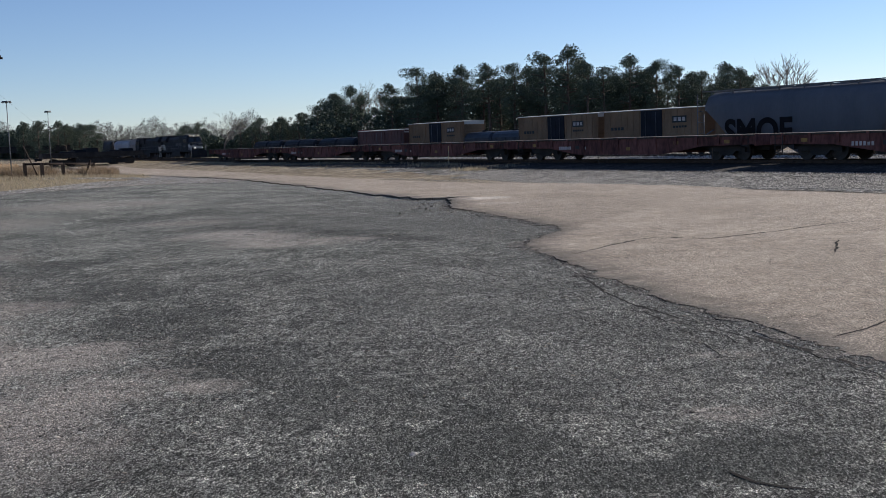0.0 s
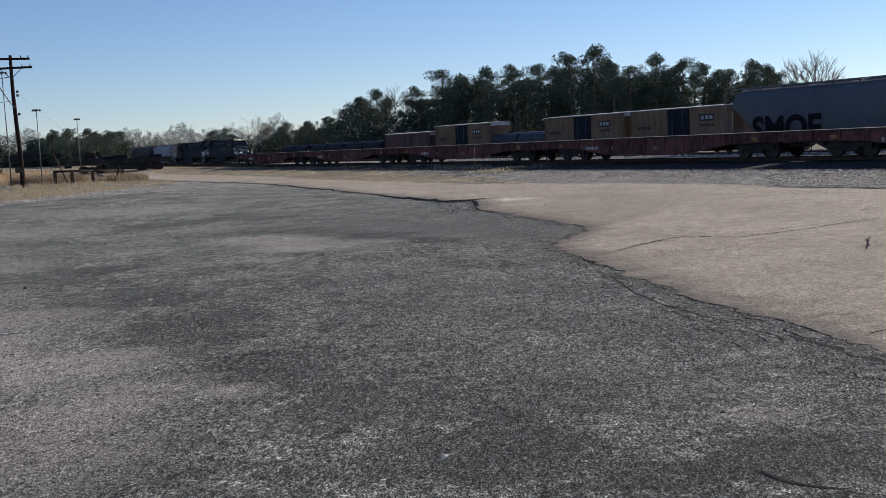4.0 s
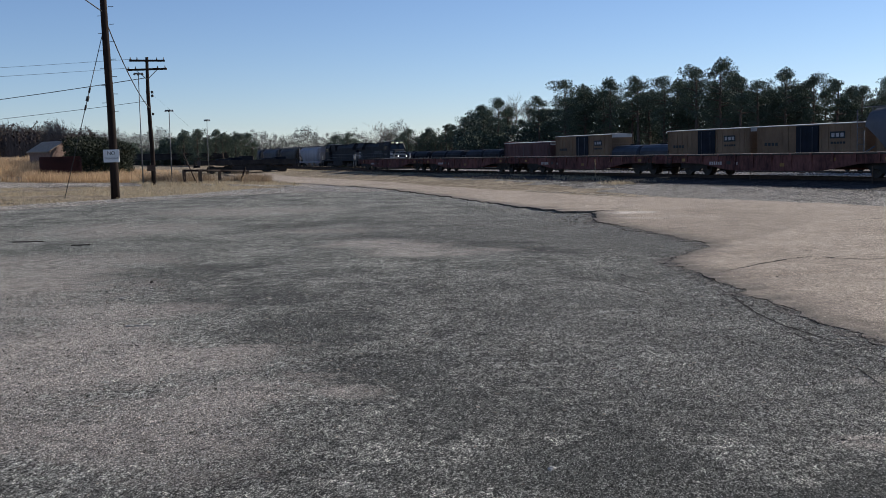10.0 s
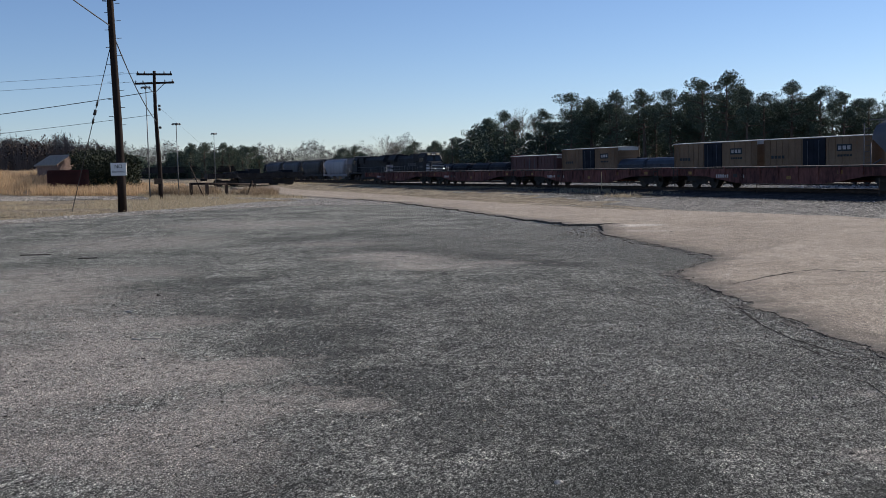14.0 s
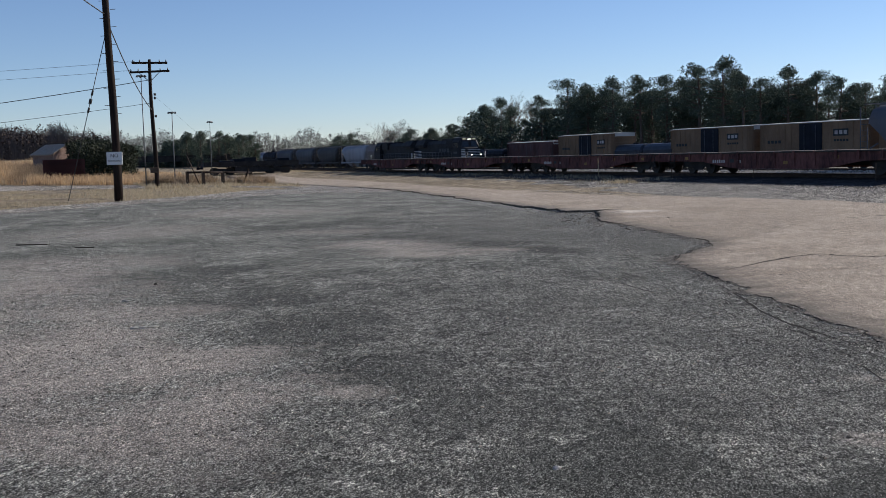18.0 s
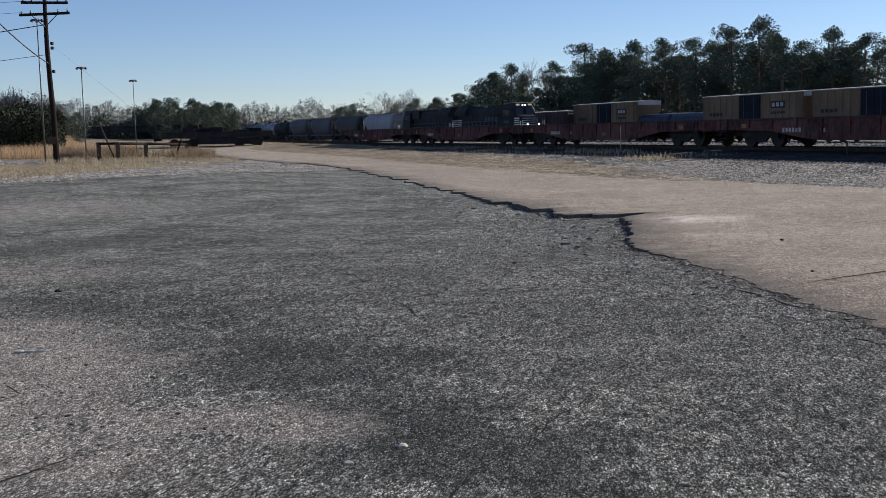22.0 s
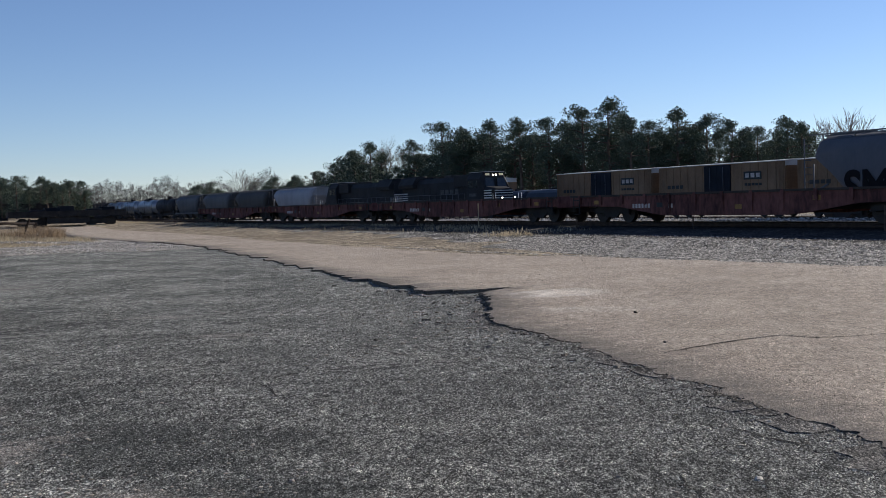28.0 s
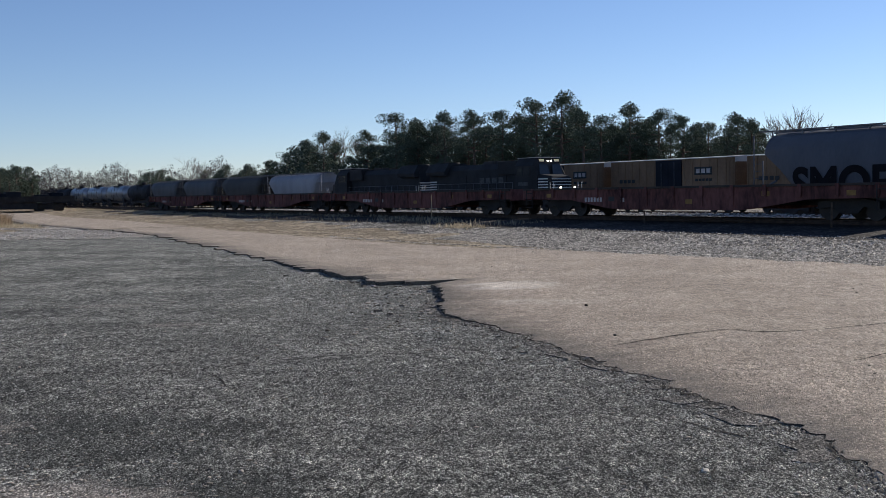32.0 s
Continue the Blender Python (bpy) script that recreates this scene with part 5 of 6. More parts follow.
    slab(bm, [(-10.9, 0.25), (-10.9, 1.55), (-11.0, 1.55), (-11.2, 0.2)], -1.45, 1.45)
    part("pilot", bm, M_LOCO, car)
    for e in (-1, 1):
        for y in (-1.46, 1.42):
            bm = B()
            for i in range(4):
                box(bm, e * 10.75 - 0.25, e * 10.75 + 0.25, y, y + 0.04, 0.4 + 0.28 * i, 0.43 + 0.28 * i)
            for dx in (-0.27, 0.25):
                tube(bm, (e * 10.75 + dx, y, 0.35), (e * 10.75 + dx, y, 2.45), 0.025, seg=6)
            part("step_ladder", bm, M_WHITE, car, "white-painted steps and grab irons")
    for y in (-1.46, 1.46):
        bm = B()
        for i in range(13):
            x = -10.4 + i * 1.28
            tube(bm, (x, y, 1.55), (x, y, 2.5), 0.02, seg=5)
        tube(bm, (-10.4, y, 2.5), (5.0, y, 2.5), 0.02, seg=5)
        tube(bm, (-10.4, y, 2.0), (5.0, y, 2.0), 0.015, seg=5)
        part("hand_rail", bm, M_GALV, car)
    for i in range(8):
        bm = B()
        box(bm, -6.0 + i * 1.35, -4.85 + i * 1.35, -0.945, -0.925, 1.7, 3.3)
        part("hood_door", bm, M_LOCO, car)
    bm = B()
    for i in range(4):
        box(bm, 2.0 - 1.05 * i, 2.75 - 1.05 * i, -0.96, -0.946, 2.5, 3.0)
    part("lettering_bars", bm, M_FAINT, car, "pale lettering shown as plain bars")
    bm = B()
    box(bm, 5.9, 7.4, -1.517, -1.5, 2.2, 2.5)
    part("cab_number_bar", bm, M_FAINT, cab)
    for x in (7.2,):
        for y in (-0.55, 0.55):
            tube_bm = B()
            tube(tube_bm, (8.34, y * 0.3, 4.28), (8.46, y * 0.3, 4.26), 0.07, seg=14)
            part("headlight", tube_bm, M_LAMP, cab, "lit headlight")
    for y in (-0.72, 0.72):
        bm = B()
        box(bm, 10.8, 10.92, y - 0.13, y + 0.13, 1.5, 2.12, 0.02)
        part("lamp_bracket", bm, M_LOCO, car)
        bm = B()
        tube(bm, (10.9, y, 2.0), (11.0, y, 2.0), 0.085, seg=14)
        part("ditch_light", bm, M_LAMP, car, "lit round ditch light")
    for y in (-1.0, 0.55):
        bm = B()
        box(bm, 8.28, 8.38, y, y + 0.45, 4.22, 4.42)
        part("number_board", bm, M_NUMBER, cab)
    coupler(car, 10.95, 1)
    coupler(car, -10.95, -1)
    for x in (-6.9, 6.9):
        truck(car, x, 0.52, axles=(-1.95, 0, 1.95))
    return car


CAR_AT = [10.3, 30.2, 50.2, 70.0, 88.8]
flat = flatcar(on_track(CAR_AT[0], N_FLAT, Z_FLAT), "empty rust-red flatcar with stake pockets on the near track")
for s in CAR_AT[1:]:
    copy_thing(flat, on_track(s, N_FLAT, Z_FLAT))
copy_thing(flat, on_track(-9.8, N_FLAT, Z_FLAT))

box_a = boxcar(on_track(70.9, N_BOX, Z_BOX), "dusty yellow boxcar with dark blue plug doors", M_BOX, M_DOOR)
copy_thing(box_a, on_track(87.2, N_BOX, Z_BOX))
copy_thing(box_a, on_track(115.0, N_BOX, Z_BOX))
boxcar(on_track(131.8, N_BOX, Z_BOX), "dull maroon boxcar behind the flatcars", M_MAROON, M_MAROON, top=3.9, logo=False)
coil_car(on_track(101.2, N_BOX, Z_BOX), "dark blue coil car with rounded hoods between yellow boxcars", M_HOOD)
copy_thing(box_a, on_track(54.4, N_BOX, Z_BOX))
near_hop = hopper(on_track(31.9, N_HOP, Z_HOP + 0.2), "grey covered hopper with black spray-painted letters", M_GREY, group="standing hoppers")
for s in (13.0, -5.0):
    copy_thing(near_hop, on_track(s, N_HOP, Z_HOP))
coil_car(on_track(148.0, N_BOX, Z_BOX), "dark steel coil car with rounded hoods", M_TANK)
dark_coil = coil_car(on_track(163.6, N_BOX, Z_BOX), "black coil car with rounded hoods", M_TANK)
copy_thing(dark_coil, on_track(179.2, N_BOX, Z_BOX))

# the moving train: each vehicle with its distance behind the leading nose
consist = []
front = locomotive(on_track(182.7, N_LOCO, Z_LOCO), "black diesel locomotive with white nose stripes and lit headlights")
consist.append((front, 11.2, False))
second = locomotive(on_track(205.7, N_LOCO, Z_LOCO), "black diesel locomotive running tail first behind the leader")
consist.append((second, 34.0, True))
gap = 45.9
for kind, L in (("pale", 18.4), ("brown", 18.4), ("mid", 18.4), ("mid", 18.4), ("black", 16.4), ("silver", 16.4), ("silver", 16.4), ("silver", 16.4),
                ("black", 16.4), ("black", 16.4), ("black", 16.4), ("silver", 16.4), ("silver", 16.4), ("black", 16.4), ("black", 16.4)):
    place = on_track(182.7 + gap + L / 2, N_LOCO, Z_LOCO)
    have = [c for c, d, r in consist if c.get("paint") == kind]
    if have:
        c = copy_thing(have[0], place)
    elif kind == "pale":
        c = hopper(place, "pale grey-white covered hopper in the moving train", M_PALE, group="hoppers of the moving train")
    elif kind == "brown":
        c = hopper(place, "dull brown covered hopper in the moving train", M_BROWN, group="hoppers of the moving train")
    elif kind == "mid":
        c = hopper(place, "mid grey covered hopper in the moving train", M_MIDGREY, group="hoppers of the moving train")
    elif kind == "black":
        c = tank(place, "black tank car in the moving train", M_TANK)
    else:
        c = tank(place, "silver tank car with dark bands in the moving train", M_SILVER)
    c["paint"] = kind
    consist.append((c, gap + L / 2, False))
    gap += L


# ---------- trees ----------
def leaf_cards(centres, radii, count, size, r, flat_=0.75):
    """Small leaf blades thrown round centres."""
    verts, faces = [], []
    for (cx, cy, cz), rad in zip(centres, radii):
        for _ in range(count):
            while True:
                d = Vector((r.uniform(-1, 1), r.uniform(-1, 1), r.uniform(-0.8, 0.9)))
                if 0.15 < d.length < 1:
                    break
            p = Vector((cx, cy, cz)) + Vector((d.x * rad, d.y * rad, d.z * rad * flat_))
            u = Vector((r.gauss(0, 1), r.gauss(0, 1), r.gauss(0, 0.8))).normalized()
            v = u.cross(Vector((r.gauss(0, 1), r.gauss(0, 1), r.gauss(0, 1)))).normalized()
            k = size * r.uniform(0.6, 1.4)
            b = len(verts)
            verts += [tuple(p - u * k), tuple(p + v * k * 0.6), tuple(p + u * k), tuple(p - v * k * 0.5)]
            faces.append((b, b + 1, b + 2, b + 3))
    return verts, faces


def limb(bm, a, b, r0, r1, r, seg=6):
    mid = (Vector(a) + Vector(b)) / 2 + Vector((r.uniform(-1, 1), r.uniform(-1, 1), r.uniform(-0.3, 0.6))) * (Vector(b) - Vector(a)).length * 0.10
    tube(bm, a, mid, r0, (r0 + r1) / 2, seg, False)
    tube(bm, mid, b, (r0 + r1) / 2, r1, seg, False)


def pine(name, height, spread, bare, seed, label, m):
    r = random.Random(seed)
    t = thing(name, m, label, "tree", "pines behind the tracks")
    bm = B()
    lean = Vector((r.uniform(-0.4, 0.4), r.uniform(-0.4, 0.4), 0))
    prev, pr = Vector((0, 0, -0.3)), 0.024 * height
    spine = []
    for i in range(1, 8):
        f = i / 7
        p = Vector((lean.x * f + r.uniform(-0.12, 0.12), lean.y * f + r.uniform(-0.12, 0.12), height * 0.95 * f))
        tube(bm, prev, p, pr, 0.024 * height * (1 - 0.85 * f), 7, False)
        prev, pr = p, 0.024 * height * (1 - 0.85 * f)
        spine.append(p)
    centres, radii = [], []
    z = height * bare
    while z < height * 0.94:
        f = (z / height - bare) / (1 - bare)
        reach = spread * math.sin(math.pi * (0.16 + 0.72 * f)) ** 0.7 * r.uniform(0.4, 1.05) * (1 - 0.4 * ramp(0.7, 1.0, f))
        a = r.uniform(0, 6.283)
        base = Vector((lean.x * z / height, lean.y * z / height, z))
        tip = base + Vector((math.cos(a) * reach, math.sin(a) * reach, r.uniform(0.0, 0.45) * reach))
        limb(bm, base, tip, 0.011 * height * (1.1 - f), 0.03, r, 5)
        for q in ((1.0, 0.55) if r.random() < 0.7 else (1.0,)):
            c = base.lerp(tip, q) + Vector((r.uniform(-0.2, 0.2), r.uniform(-0.2, 0.2), 0.15))
            centres.append(tuple(c))
            radii.append(spread * r.uniform(0.27, 0.48) * (1.1 - 0.25 * f))
        z += height * r.uniform(0.017, 0.037)
    for _ in range(4):
        centres.append((lean.x + r.uniform(-0.5, 0.5), lean.y + r.uniform(-0.5, 0.5), height * r.uniform(0.88, 0.95)))
        radii.append(spread * r.uniform(0.24, 0.34))
    part("trunk", bm, M_BARK, t)
    v, f = leaf_cards(centres, radii, 125, 0.125 * height / 15, r, 0.85)
    cloud("crown", v, f, M_NEEDLE, t)
    return t


def branch(bm, a, way, length, r0, depth, r):
    b = Vector(a) + way * length
    tube(bm, a, b, r0, r0 * 0.66, 5, False)
    if depth == 0:
        return
    for _ in range(r.randint(2, 4)):
        w = (way + Vector((r.uniform(-0.8, 0.8), r.uniform(-0.8, 0.8), r.uniform(-0.1, 0.6)))).normalized()
        branch(bm, Vector(a).lerp(b, r.uniform(0.55, 1.0)), w, length * r.uniform(0.55, 0.8), r0 * 0.6, depth - 1, r)


def bare_tree(name, height, seed, label, m, depth=5, wide=1.0, slim=1.0):
    r = random.Random(seed)
    t = thing(name, m, label, "tree", "bare trees")
    bm = B()
    tube(bm, (0, 0, -0.3), (0, 0, height * 0.26), 0.022 * height * slim, 0.017 * height * slim, 8, False)
    for _ in range(5):
        w = Vector((r.uniform(-0.75, 0.75) * wide, r.uniform(-0.75, 0.75) * wide, 1)).normalized()
        branch(bm, (0, 0, height * r.uniform(0.18, 0.27)), w, height * 0.25, 0.011 * height * slim, depth - 1, r)
    part("branch_frame", bm, M_TWIG, t)
    return t


def polar(az, dist):
    a = radians(az)
    return -math.sin(a) * dist, math.cos(a) * dist


pines = [pine("pine", 15, 3.0, 0.34, 1, "tall dark green pine with an uneven crown", pose(0, 900, 0)),
         pine("pine", 15, 2.8, 0.48, 2, "tall dark green pine with a bare lower trunk", pose(10, 900, 0)),
         pine("pine", 15, 3.6, 0.28, 3, "broad dark green pine behind the tracks", pose(20, 900, 0)),
         pine("pine", 15, 2.7, 0.54, 4, "slender dark green pine behind the tracks", pose(30, 900, 0))]
used = set()


def plant(kind, az, dist, height, turn):
    x, y = polar(az, dist)
    k = height / 15
    m = pose(x, y, -0.5, 0, 0, turn) @ Matrix.Diagonal((k, k, k, 1))
    if kind not in used:
        used.add(kind)
        pines[kind].matrix_basis = m
        return
    o = copy_thing(pines[kind], m)
    o.matrix_basis = m


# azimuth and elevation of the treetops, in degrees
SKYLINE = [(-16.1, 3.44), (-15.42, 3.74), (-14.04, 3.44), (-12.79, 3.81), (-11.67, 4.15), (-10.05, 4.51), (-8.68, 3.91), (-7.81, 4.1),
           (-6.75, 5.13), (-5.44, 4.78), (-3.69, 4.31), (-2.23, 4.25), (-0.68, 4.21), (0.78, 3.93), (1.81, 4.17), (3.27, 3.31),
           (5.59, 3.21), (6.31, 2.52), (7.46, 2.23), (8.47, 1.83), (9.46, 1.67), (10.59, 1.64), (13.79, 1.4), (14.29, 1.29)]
rp = random.Random(21)
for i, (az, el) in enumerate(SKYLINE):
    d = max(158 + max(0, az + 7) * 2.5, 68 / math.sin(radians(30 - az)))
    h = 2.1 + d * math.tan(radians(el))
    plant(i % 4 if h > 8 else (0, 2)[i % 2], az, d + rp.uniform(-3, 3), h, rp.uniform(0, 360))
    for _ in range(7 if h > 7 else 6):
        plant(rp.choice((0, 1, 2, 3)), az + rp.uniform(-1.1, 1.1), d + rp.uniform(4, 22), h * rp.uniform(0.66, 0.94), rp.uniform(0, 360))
for i in range(24):
    plant(rp.choice((0, 0, 1, 2, 3)), 19.7 + i * 0.205 + rp.uniform(-0.15, 0.15), 140 + rp.uniform(-6, 10), rp.uniform(5.3, 6.7) - (1.3 if i < 2 or i > 20 else 0), rp.uniform(0, 360))
for i in range(5):
    plant((0, 2)[i % 2], 27.3 + i * 0.28, 118 + rp.uniform(-4, 4), rp.uniform(4.2, 5.2), rp.uniform(0, 360))
for i in range(14):
    plant(rp.choice((0, 2)), -27 - i * 3.2 + rp.uniform(-1, 1), 170 + rp.uniform(-8, 8), rp.uniform(9, 12), rp.uniform(0, 360))

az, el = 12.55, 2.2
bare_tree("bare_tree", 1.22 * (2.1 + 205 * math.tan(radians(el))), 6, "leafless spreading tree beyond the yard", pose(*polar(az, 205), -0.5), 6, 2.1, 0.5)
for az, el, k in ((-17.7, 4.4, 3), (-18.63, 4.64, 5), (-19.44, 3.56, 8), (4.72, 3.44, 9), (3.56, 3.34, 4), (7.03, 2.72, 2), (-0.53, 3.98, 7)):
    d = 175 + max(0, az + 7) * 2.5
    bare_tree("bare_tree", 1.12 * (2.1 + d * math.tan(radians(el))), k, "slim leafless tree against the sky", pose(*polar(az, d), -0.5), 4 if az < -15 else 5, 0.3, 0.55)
for az, d, h, k in ((34.6, 150, 9.5, 12), (37.0, 150, 8.5, 13), (40.5, 160, 8.5, 14), (-27, 170, 14, 15), (-30, 170, 13, 16)):
    bare_tree("bare_tree", h, k, "leafless grey-brown tree among low brush", pose(*polar(az, d), lie_xy(*polar(az, d)) - 0.1), 5, 0.9)


def woods(name, az0, az1, dist, high, size, count, material, label, seed, lumps=6.0, loose=1.0):
    r = random.Random(seed)
    centres, radii = [], []
    for _ in range(count):
        az = r.uniform(az0, az1)
        top = high * (0.72 + 0.4 * noise.noise((az * lumps * 0.13, seed, 0)) + 0.18 * noise.noise((az * lumps, seed, 3)))
        d = dist + r.uniform(-6, 10)
        centres.append((*polar(az, d), lie_xy(*polar(az, d)) + r.uniform(0.03, 1.0) * top - 0.4))
        radii.append(size * loose * r.uniform(1.5, 3.0))
    v, f = leaf_cards(centres, radii, 8, size * 1.25, r)
    return tagged(cloud(name, v, f, material), label, "woodland", kind="stuff")


def twig_woods(name, az0, az1, dist, high, width, count, label, seed, lumps=6.0):
    """Bare woods: slim stems that fork upwards, thinning out at the top."""
    r = random.Random(seed)
    verts, faces = [], []

    def sliver(p, q, w, side):
        b = len(verts)
        verts.extend((tuple(p - side * w), tuple(p + side * w), tuple(q)))
        faces.append((b, b + 1, b + 2))

    for _ in range(count):
        az = r.uniform(az0, az1)
        top = high * (0.8 + 0.35 * noise.noise((az * lumps * 0.13, seed, 0)) + 0.15 * noise.noise((az * lumps, seed, 3)))
        d = dist + r.uniform(-8, 14)
        x, y = polar(az, d)
        base = Vector((x, y, lie_xy(x, y) - 0.6))
        side = Vector((math.cos(radians(az)), math.sin(radians(az)), 0))
        h = top * r.uniform(0.35, 1.0)
        tip = base + Vector((0, 0, h)) + side * r.gauss(0, 0.08) * h
        sliver(base, tip, width * r.uniform(0.7, 1.5), side)
        for _ in range(8):
            f = r.uniform(0.3, 0.98)
            p = base.lerp(tip, f)
            q = p + Vector((0, 0, h * r.uniform(0.05, 0.13))) + side * r.gauss(0, 0.045) * h
            sliver(p, q, width * r.uniform(0.5, 0.9), (side + Vector((0, 0, r.uniform(-0.6, 0.6)))).normalized())
    return tagged(cloud(name, verts, faces, M_BRUSH), label, "woodland", kind="stuff")


woods("far_woods", -28, 36, 285, 12.4, 0.11, 36000, M_BRUSH, "hazy grey-brown leafless woods on the horizon", 31, loose=3.2)
twig_woods("far_bare_stems", -60, 62, 282, 11.4, 0.03, 22000, "hazy grey-brown leafless woods on the horizon", 3)
woods("undergrowth", -45, 8, 188, 10.5, 0.22, 8000, M_FARLEAF, "dark undergrowth beneath the pines", 4, loose=2.0)
woods("left_pine_fill", 19.6, 24.6, 152, 5.4, 0.14, 3600, M_FARLEAF, "dense dark pines behind the siding", 33, loose=1.6)
woods("low_left_fill", 24.4, 28.5, 150, 3.6, 0.14, 900, M_FARLEAF, "low dark undergrowth beside the pines", 34, loose=1.6)
woods("dark_thicket", 28.0, 31.2, 92, 4.5, 0.075, 4600, M_CEDAR, "dark cedar thicket behind the dry grass", 5, loose=1.4)
woods("brown_brush", 28, 50, 150, 5.4, 0.14, 5200, M_OAK, "leafless brown brush behind the dry grass", 32, loose=2.0)
twig_woods("bare_brush_stems", 28, 50, 150, 6.2, 0.035, 12000, "leafless brown brush behind the dry grass", 6)
woods("far_pine_woods", 3, 14.5, 252, 7.0, 0.26, 3000, M_FARLEAF, "low dark pines beyond the yard", 7)


# ---------- poles, lamps, wires ----------
def pole_sag(a, b, drop, k=18):
    a, b = Vector(a), Vector(b)
    return [a.lerp(b, i / k) - Vector((0, 0, drop * 4 * (i / k) * (1 - i / k))) for i in range(k + 1)]


def wire(a, b, drop, r, label, name="wire"):
    bm = B()
    pts = pole_sag(a, b, drop)
    for p, q in zip(pts, pts[1:]):
        tube(bm, p, q, r, seg=5, cap=False)
    return tagged(part(name, bm, M_WIRE), label, "wire", "overhead wires")


P1 = Vector((-23.4, 34.6, lie_xy(-23.4, 34.6)))
P2 = Vector((-30.6, 56.6, lie_xy(-30.6, 56.6)))


def utility_pole(at, height, r0, lean, label):
    t = thing("utility_pole", pose(*at), label, "utility pole", "wooden utility poles")
    bm = B()
    pts = [Vector((lean[0] * f + 0.04 * math.sin(f * 7), lean[1] * f, height * f - 0.2)) for f in (0, 0.12, 0.3, 0.5, 0.7, 0.85, 1.0)]
    loft(bm, [[p + Vector((math.cos(a * math.pi / 8), math.sin(a * math.pi / 8), 0)) * r0 * (1 - 0.4 * i / 6) for a in range(16)] for i, p in enumerate(pts)])
    part("shaft", bm, M_POLE, t)
    return t


pole_a = utility_pole(P1, 15.0, 0.215, (-0.25, 0.1), "tall dark wooden utility pole carrying a white sign")
for i in range(22):
    z = 4.2 + i * 0.42
    bm = B()
    side = -1 if i % 2 else 1
    tube(bm, (side * 0.15 - 0.1 * z / 15, -0.05, z), (side * 0.42 - 0.1 * z / 15, -0.05, z), 0.016, seg=6)
    part("climbing_step", bm, M_GALV, pole_a)
for i in range(6):
    for side in (-1, 1):
        bm = B()
        tube(bm, (side * 0.15 - 0.17, -0.12, 10.2 + i * 0.16), (side * 0.36 - 0.17, -0.12, 10.22 + i * 0.16), 0.03, seg=6)
        part("insulator_peg", bm, M_BLACK, pole_a)
bm = B()
box(bm, -0.41, 0.41, -0.26, -0.23, 1.72, 2.34, 0.008)
sign = part("warning_sign", bm, M_SIGN, pole_a, "white rectangular warning sign")


def lettering(text, size, m, parent, material, name="lettering", bold=0.0):
    cu = bpy.data.curves.new(name, "FONT")
    cu.body, cu.size, cu.align_x, cu.extrude, cu.offset = text, size, "CENTER", 0.002, bold
    tmp = new("text_work", cu)
    me = bpy.data.meshes.new_from_object(tmp.evaluated_get(bpy.context.evaluated_depsgraph_get()))
    bpy.data.objects.remove(tmp)
    me.materials.clear()
    me.materials.append(material)
    ob = new(name, me)
    ob.parent = parent
    ob.matrix_basis = m
    return ob


tag = lettering("SMOE", 2.2, pose(-3.05, -1.57, 0.95, 90, 0, 0), near_hop, M_SPRAY, "spray_lettering", 0.07)
tag["label"] = "large black spray-painted letters"
lettering("NO", 0.26, pose(0, -0.266, 2.08, 90, 0, 0), sign, M_SIGNINK)
lettering("TRESPASSING", 0.118, pose(0, -0.266, 1.87, 90, 0, 0), sign, M_SIGNINK)

pole_b = utility_pole(P2, 9.1, 0.17, (-0.15, 0.0), "dark wooden utility pole with two crossarms")
for z, w, turn in ((8.05, 1.45, 0), (8.65, 1.2, 24)):
    bm = B()
    box(bm, -w, w, -0.17, -0.05, -0.07, 0.07, 0.01)
    arm = part("crossarm", bm, M_POLE, pole_b, at=pose(-0.12, 0, z, 0, 0, turn))
    for x in (-0.92, -0.55, 0.55, 0.92):
        bm = B()
        tube(bm, (x * w, -0.11, 0.07), (x * w, -0.11, 0.22), 0.045, 0.03, seg=8)
        part("insulator", bm, M_GALV, arm)
for x in (-0.75, 0.75):
    bm = B()
    tube(bm, (x - 0.1, -0.15, 8.0), (-0.1, -0.15, 7.35), 0.025, seg=6)
    part("arm_brace", bm, M_GALV, pole_b)
for z in (6.4, 6.15, 4.9):
    bm = B()
    box(bm, 0.1, 0.24, -0.1, 0.04, z, z + 0.16, 0.02)
    part("terminal_box", bm, M_BLACK, pole_b)
bm = B()
box(bm, -0.36, 0.24, -0.2, -0.18, 1.05, 1.45)
part("notice_board", bm, M_PLANK, pole_b, "small weathered notice board")

top_a, top_b = P1 + Vector((-0.25, 0.1, 15)), P2 + Vector((-0.15, 0, 9))
wire(P1 + Vector((-0.2, 0, 8.9)), P2 + Vector((-0.1, 0, 5.4)), 0.5, 0.03, "sagging black cable between two poles")
wire(P1 + Vector((-0.2, 0, 9.0)), (-26.0, 8.0, 17.5), 0.4, 0.03, "black cable rising from the pole")
wire(P2 + Vector((-0.1, 0, 7.5)), (-88, 44, 3.9), 1.2, 0.025, "sagging black service cable")
wire(P2 + Vector((-0.1, 0, 5.9)), (-88, 44, 3.2), 1.0, 0.015, "thin black service cable")
wire(P2 + Vector((-1.4, 0, 8.2)), (-88, 40, 7.4), 0.7, 0.010, "thin dark overhead wire on crossarm")
wire(P2 + Vector((-1.2, 0, 8.8)), (-88, 40, 8.0), 0.7, 0.010, "thin dark overhead wire on crossarm")
wire(P2 + Vector((0.1, 0, 6.4)), (-27.0, 68, lie_xy(-27.0, 68)), 0.0, 0.004, "taut steel guy wire of the second pole")


